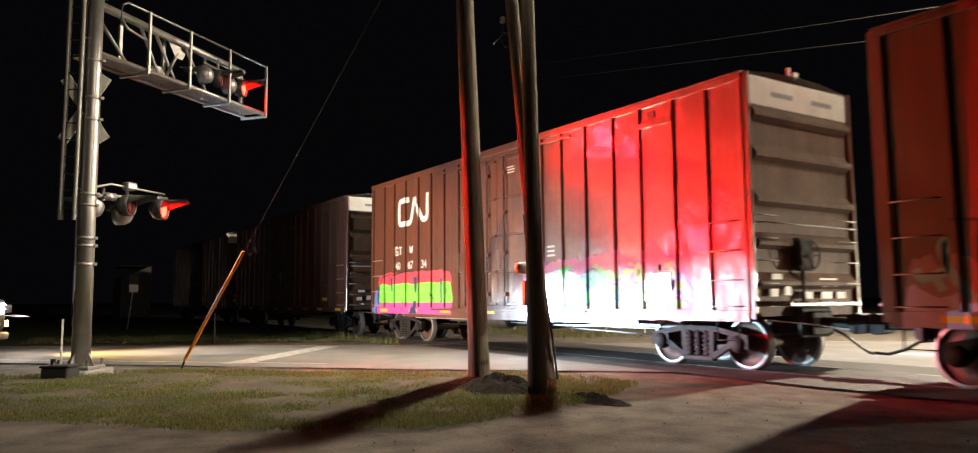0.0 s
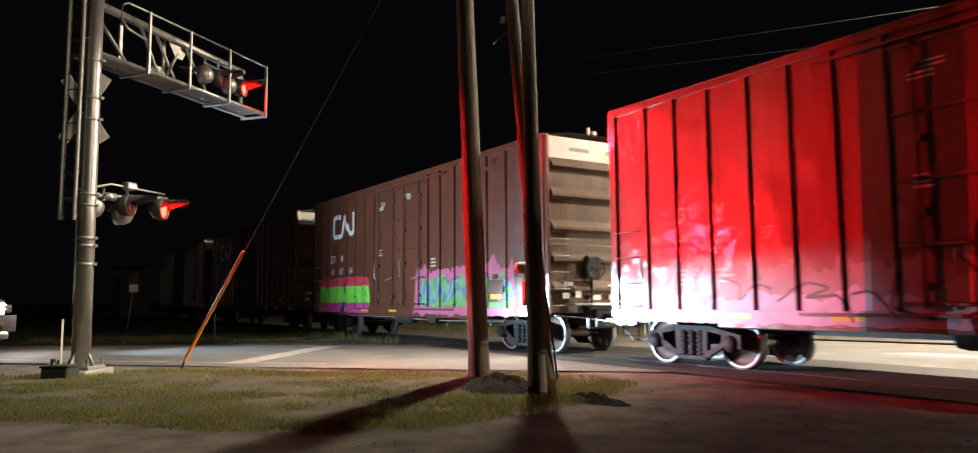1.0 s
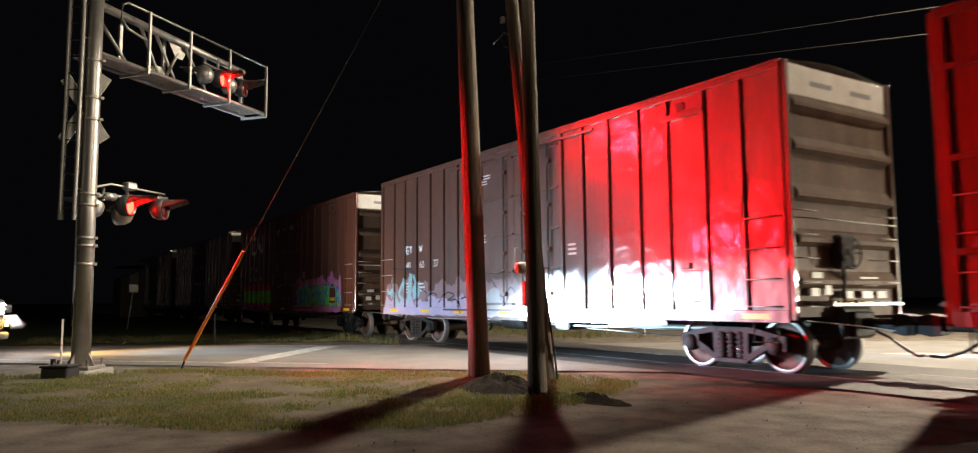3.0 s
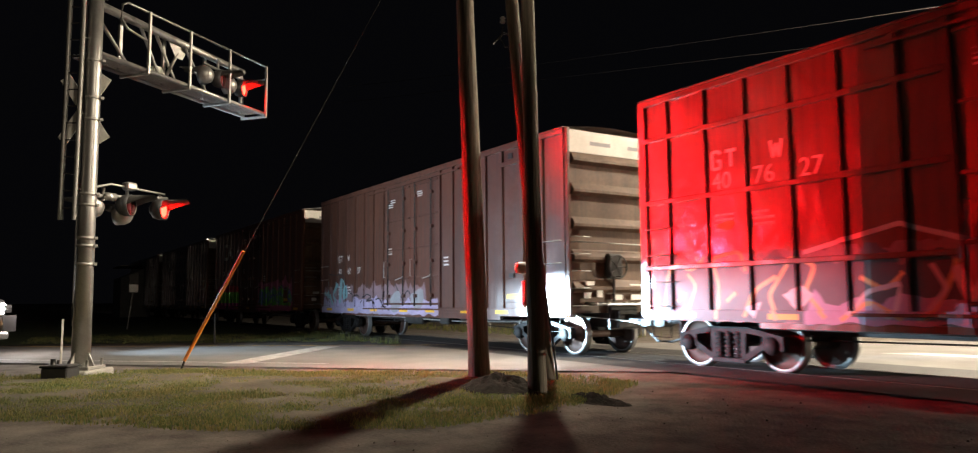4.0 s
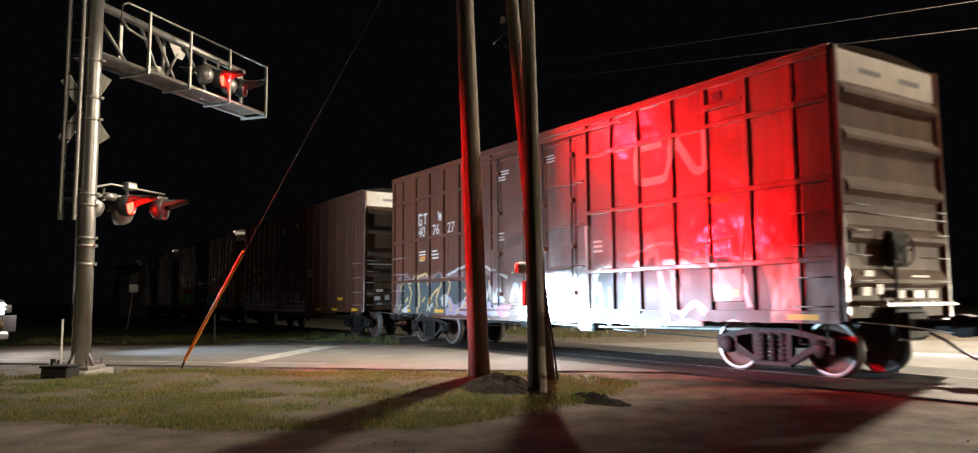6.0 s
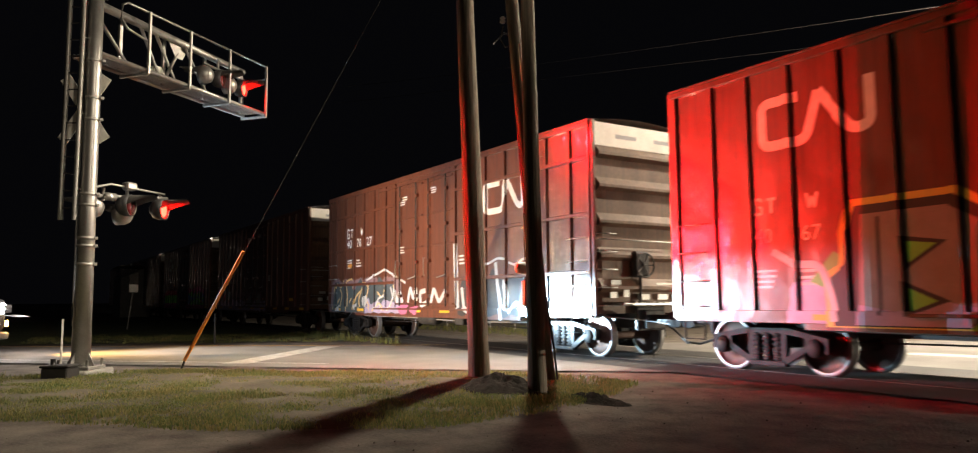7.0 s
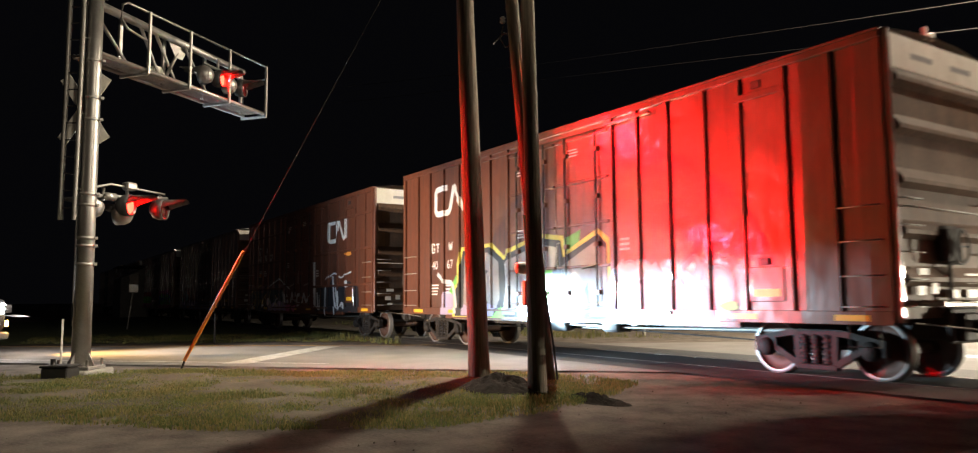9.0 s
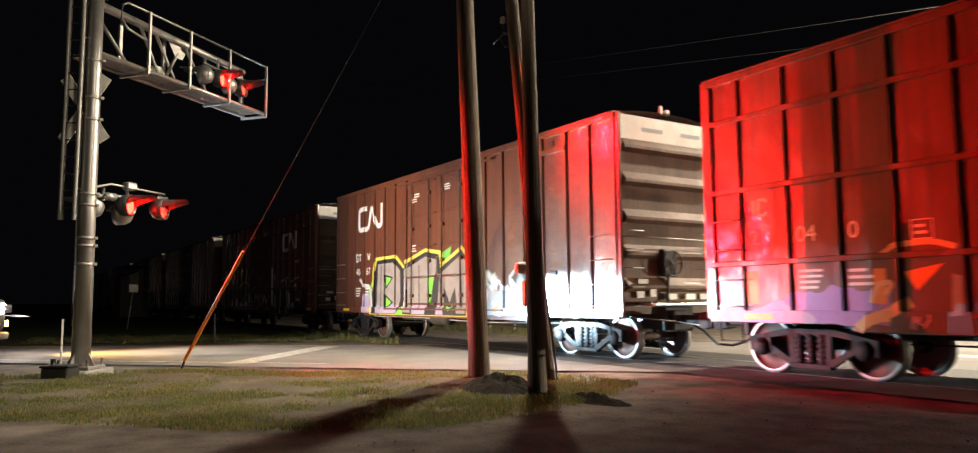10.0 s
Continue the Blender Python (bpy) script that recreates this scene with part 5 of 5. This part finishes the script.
def blades(name, count, poly, hmin, hmax, mat, label, seed, patchy=0.0, z=0.0):
    rnd = np.random.RandomState(seed)
    px, py = [p[0] for p in poly], [p[1] for p in poly]
    verts, faces = [], []
    while len(faces) < count:
        x, y = rnd.uniform(min(px), max(px)), rnd.uniform(min(py), max(py))
        if not inside(x, y, poly) or not inside(x + rnd.normal(0, 0.45), y + rnd.normal(0, 0.45), poly):
            continue
        if noise.noise((x * 0.8, y * 0.8, 7)) + 0.6 * noise.noise((x * 2.6, y * 2.6, 1)) < patchy + rnd.uniform(-0.35, 0.25):
            continue
        n = 2 + rnd.randint(4)
        for _ in range(n):
            bx, by = x + rnd.normal(0, 0.03), y + rnd.normal(0, 0.03)
            a, h = rnd.uniform(0, 6.283), rnd.uniform(hmin, hmax) * (0.4 + 0.7 * rnd.rand()) * (1 + 1.1 * noise.noise((x * 1.1, y * 1.1, 3)))
            w, l = 0.004 + 0.004 * rnd.rand(), h * rnd.uniform(0.2, 0.9)
            cx, cy = math.cos(a), math.sin(a)
            i = len(verts)
            lx, ly = -cy * l, cx * l
            verts += [(bx - cx * w, by - cy * w, z - 0.01), (bx + cx * w, by + cy * w, z - 0.01), (bx + cx * w * 0.7 + lx * 0.4, by + cy * w * 0.7 + ly * 0.4, z + h * 0.6), (bx - cx * w * 0.7 + lx * 0.4, by - cy * w * 0.7 + ly * 0.4, z + h * 0.6), (bx + lx, by + ly, z + h)]
            faces += [(i, i + 1, i + 2, i + 3), (i + 3, i + 2, i + 4)]
    me = bpy.data.meshes.new(name)
    me.from_pydata(verts, [], faces)
    me.materials.append(M[mat])
    return tagged(new(name, me), label, "grass", kind="stuff")


blades("grass", 240000, VERGE, 0.015, 0.06, "grass", "short dry grass on the verge", 3, -0.1)
BANK = [(-28.5, -2), (-26.6, 2.2), (-22.6, 9.3), (-23.5, 9.9), (-60, 9.9), (-60, -14), (-40, -14)]
sheet("grass_bank", BANK, 0.003, "far_grass", "mown green grass beyond the road", "grass")
blades("grass", 26000, [(-27.6, 0.5), (-24.8, 5.0), (-21.9, 9.6), (-28, 9.8), (-33, 1)], 0.04, 0.12, "grass", "green grass beyond the road", 4, 0.0)
blades("weeds", 2600, [(-29, 8.8), (-21.2, 9.2), (-19.2, 10.0), (-29, 10.3)], 0.08, 0.3, "grass", "tall weeds along the ballast", 5, -0.1)


def mound(cx, cy, rx, ry, height, label):
    bm = bmesh.new()
    n, rings = 40, []
    for r in range(13):
        ring = []
        for k in range(n):
            a, f = k * math.tau / n, r / 12
            x, y = cx + rx * f * math.cos(a + 0.6), cy + ry * f * math.sin(a + 0.6)
            h = height * (1 - f) ** 0.8 * (1 + 0.5 * noise.noise((x * 3, y * 3, 1))) + 0.06 * noise.noise((x * 9, y * 9, 2)) * (1 - f * f) + 0.03 * noise.noise((x * 25, y * 25, 2)) * (1 - f * f) - 0.05 * f
            ring.append(bm.verts.new((x, y, h)))
        rings.append(ring)
    for u, v in zip(rings, rings[1:]):
        for k in range(n):
            bm.faces.new((u[k], v[k], v[(k + 1) % n], u[(k + 1) % n]))
    tagged(part("soil_mound", bm, "soil"), label, "soil", kind="stuff")


mound(-8.85, 5.92, 0.95, 0.6, 0.27, "heap of dark dug soil at the pole foot")
mound(-7.4, 6.35, 0.7, 0.32, 0.08, "low spread of dug soil in the grass")


def pebbles():
    rnd = np.random.RandomState(8)
    verts, faces = [], []
    for _ in range(420):
        x, y = rnd.uniform(-14, 0), rnd.uniform(0, 9.6)
        s = 0.005 + 0.013 * rnd.rand() ** 3
        i = len(verts)
        verts += [(x + s * rnd.uniform(0.6, 1.3), y, -0.02), (x, y + s, -0.02), (x - s, y, -0.02), (x, y - s, -0.02), (x + s * 0.2, y, -0.02 + s * 1.3)]
        faces += [(i, i + 1, i + 4), (i + 1, i + 2, i + 4), (i + 2, i + 3, i + 4), (i + 3, i, i + 4)]
    me = bpy.data.meshes.new("gravel")
    me.from_pydata(verts, [], faces)
    me.materials.append(M["dirt"])
    tagged(new("gravel", me), "loose gravel on the dirt", "gravel", kind="stuff")


pebbles()


def far_things():
    s = thing("road_sign", pose(-39.4, 5.0, 0, 0, 0, -7), "small pale sign on a leaning post", "road sign")
    part("post", tubed([(0, 0, 0), (0.0, 0.22, 2.1)], 0.04, 8), "galv_dull", s)
    part("plate", boxed(0.04, 0.02, 1.75, 0.06, 0.42, 2.12, 0.01), "white", s)
    part("upper_plate", boxed(0.04, 0.02, 2.15, 0.06, 0.42, 2.6, 0.01), "under", s)
    b = thing("shed", pose(-72, 9.7, 0), "pale gabled shed in the dark distance", "shed")
    wl = prism(bmesh.new(), [(-1.2, 0), (-1.2, 3.4), (1.2, 4.5), (1.2, 0)], -0.1, 5)
    part("wall", wl, "concrete", b, m=pose(0, 0, 0, 0, 0, 90))
    part("roof", boxed(-5.1, -1.3, 4.4, 0.2, 1.3, 4.5, 0.02), "under", b)
    st = thing("trackside_post", pose(-24.5, 5.6, 0), "thin dark post in the grass", "post")
    part("post", tubed([(0, 0, -0.1), (0, 0, 0.9)], 0.03, 8), "under", st)
    g = thing("guard_rail", pose(0, 0, 0), "low pale guard rail beyond the track", "guard rail")
    part("beam", boxed(-34, 18.9, 0.28, -19.5, 18.96, 0.46, 0.02), "galv", g)
    part("beam", boxed(-34, 18.9, 0.62, -19.5, 18.96, 0.74, 0.02), "galv", g)
    for k in range(8):
        x = -33.5 + k * 2.0
        part("post", boxed(x, 18.97, -0.1, x + 0.1, 19.07, 0.8, 0.01), "galv_dull", g)
    blades("weeds", 9000, [(-40, 15.2), (-19, 15.2), (-17, 18.4), (-40, 18.4)], 0.1, 0.35, "grass", "grass beyond the track", 6, -0.2)
    # street lamps and a waiting car out of view whose light falls on the crossing; the last lamp is added to carry the
    # mast fill
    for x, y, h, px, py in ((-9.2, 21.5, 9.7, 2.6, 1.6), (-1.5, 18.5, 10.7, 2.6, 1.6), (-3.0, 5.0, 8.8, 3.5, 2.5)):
        lp = thing("street_lamp", pose(x, y, 0), "unseen tall street lamp with a warm head", "street lamp", "street lamps")
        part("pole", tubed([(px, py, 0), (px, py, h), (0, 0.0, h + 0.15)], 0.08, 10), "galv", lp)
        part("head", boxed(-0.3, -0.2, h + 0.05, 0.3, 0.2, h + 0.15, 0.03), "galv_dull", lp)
    wc = thing("waiting_car", pose(3.9, 30.2, 0, 0, 0, -120), "dark car waiting across the track with headlights on", "car")
    bm = prism(bmesh.new(), [(-0.1, 0.3), (-0.1, 0.85), (-1.2, 0.98), (-1.9, 1.45), (-3.3, 1.45), (-4.3, 0.95), (-4.4, 0.3)], -0.85, 0.85)
    part("body", bm, "black", wc)
    # unseen plate, added to keep this beam below the boxcar floors
    part("beam_cut_plate", boxed(0.75, -1.2, 0.728, 0.76, 1.2, 1.1), "black", wc)
    for x in (-0.8, -3.5):
        for y in (-0.78, 0.78):
            part("wheel", lathe(bmesh.new(), [(0.0, -0.1), (0.3, -0.1), (0.33, -0.06), (0.33, 0.06), (0.3, 0.1), (0.0, 0.1)], pose(x, y, 0.33, 90), 18), "black", wc)


far_things()


# ---------------------------------------------------------------- movement
def blinking(switches, start, end=10.0):
    """Rows of (seconds, open) from the moments at which the lamp changes."""
    rows, state = [(0.0, start)], start
    for t in switches:
        if t - 0.04 > rows[-1][0]:
            rows.append((t - 0.04, state))
        state = not state
        rows.append((min(end, t + 0.04), state))
    if rows[-1][0] < end:
        rows.append((end, state))
    return rows


def motions():
    steps = [(i / 10, i / 10 * SPEED) for i in range(101)]
    for car in CARS:
        at = car.matrix_basis.translation.copy()
        walk(car, [(t, pose(at.x - d, at.y, at.z)) for t, d in steps[::5]])
    for w, dx in TURNING:
        walk(w, [(t, pose(dx, 0, WHEEL_R, 0, -math.degrees(d / WHEEL_R), 0)) for t, d in steps])
    flips = [0.1, 0.7, 1.5, 2.1, 2.9, 3.5, 4.27, 5.0, 5.7, 6.4, 7.1, 7.9, 8.6, 9.25, 9.94]
    for side, lit in (("L", False), ("R", True)):
        rows = [(0.0, -84 if lit else 0)]
        for t in flips:
            now, then = (-84, 0) if lit else (0, -84)
            n = round(t * FPS)
            rows += [((n - 2) / FPS, now), ((n - 1) / FPS, -40), ((n + 1) / FPS, -40), ((n + 2) / FPS, then)]
            lit = not lit
        rows.append((10.0, rows[-1][1]))
        for sh in BLINK_DISCS[side]:
            walk(sh, [(t, pose(0.021, 0, 0.165, 0, a)) for t, a in rows])
    turns = [0.25, 0.55, 0.95, 1.35, 1.65, 1.97, 2.3, 2.65, 3.0, 3.35, 3.7, 4.05, 4.45, 4.75, 5.1, 5.45, 5.75, 6.15, 6.45, 6.9, 7.3, 7.55, 7.9, 8.35, 8.65, 8.95, 9.33, 9.66]
    walk(BLINK_FLAP, [(t, pose(-0.02, 0.99, 0.84, 0, -84 if is_open else 0)) for t, is_open in blinking(turns, True)])


motions()
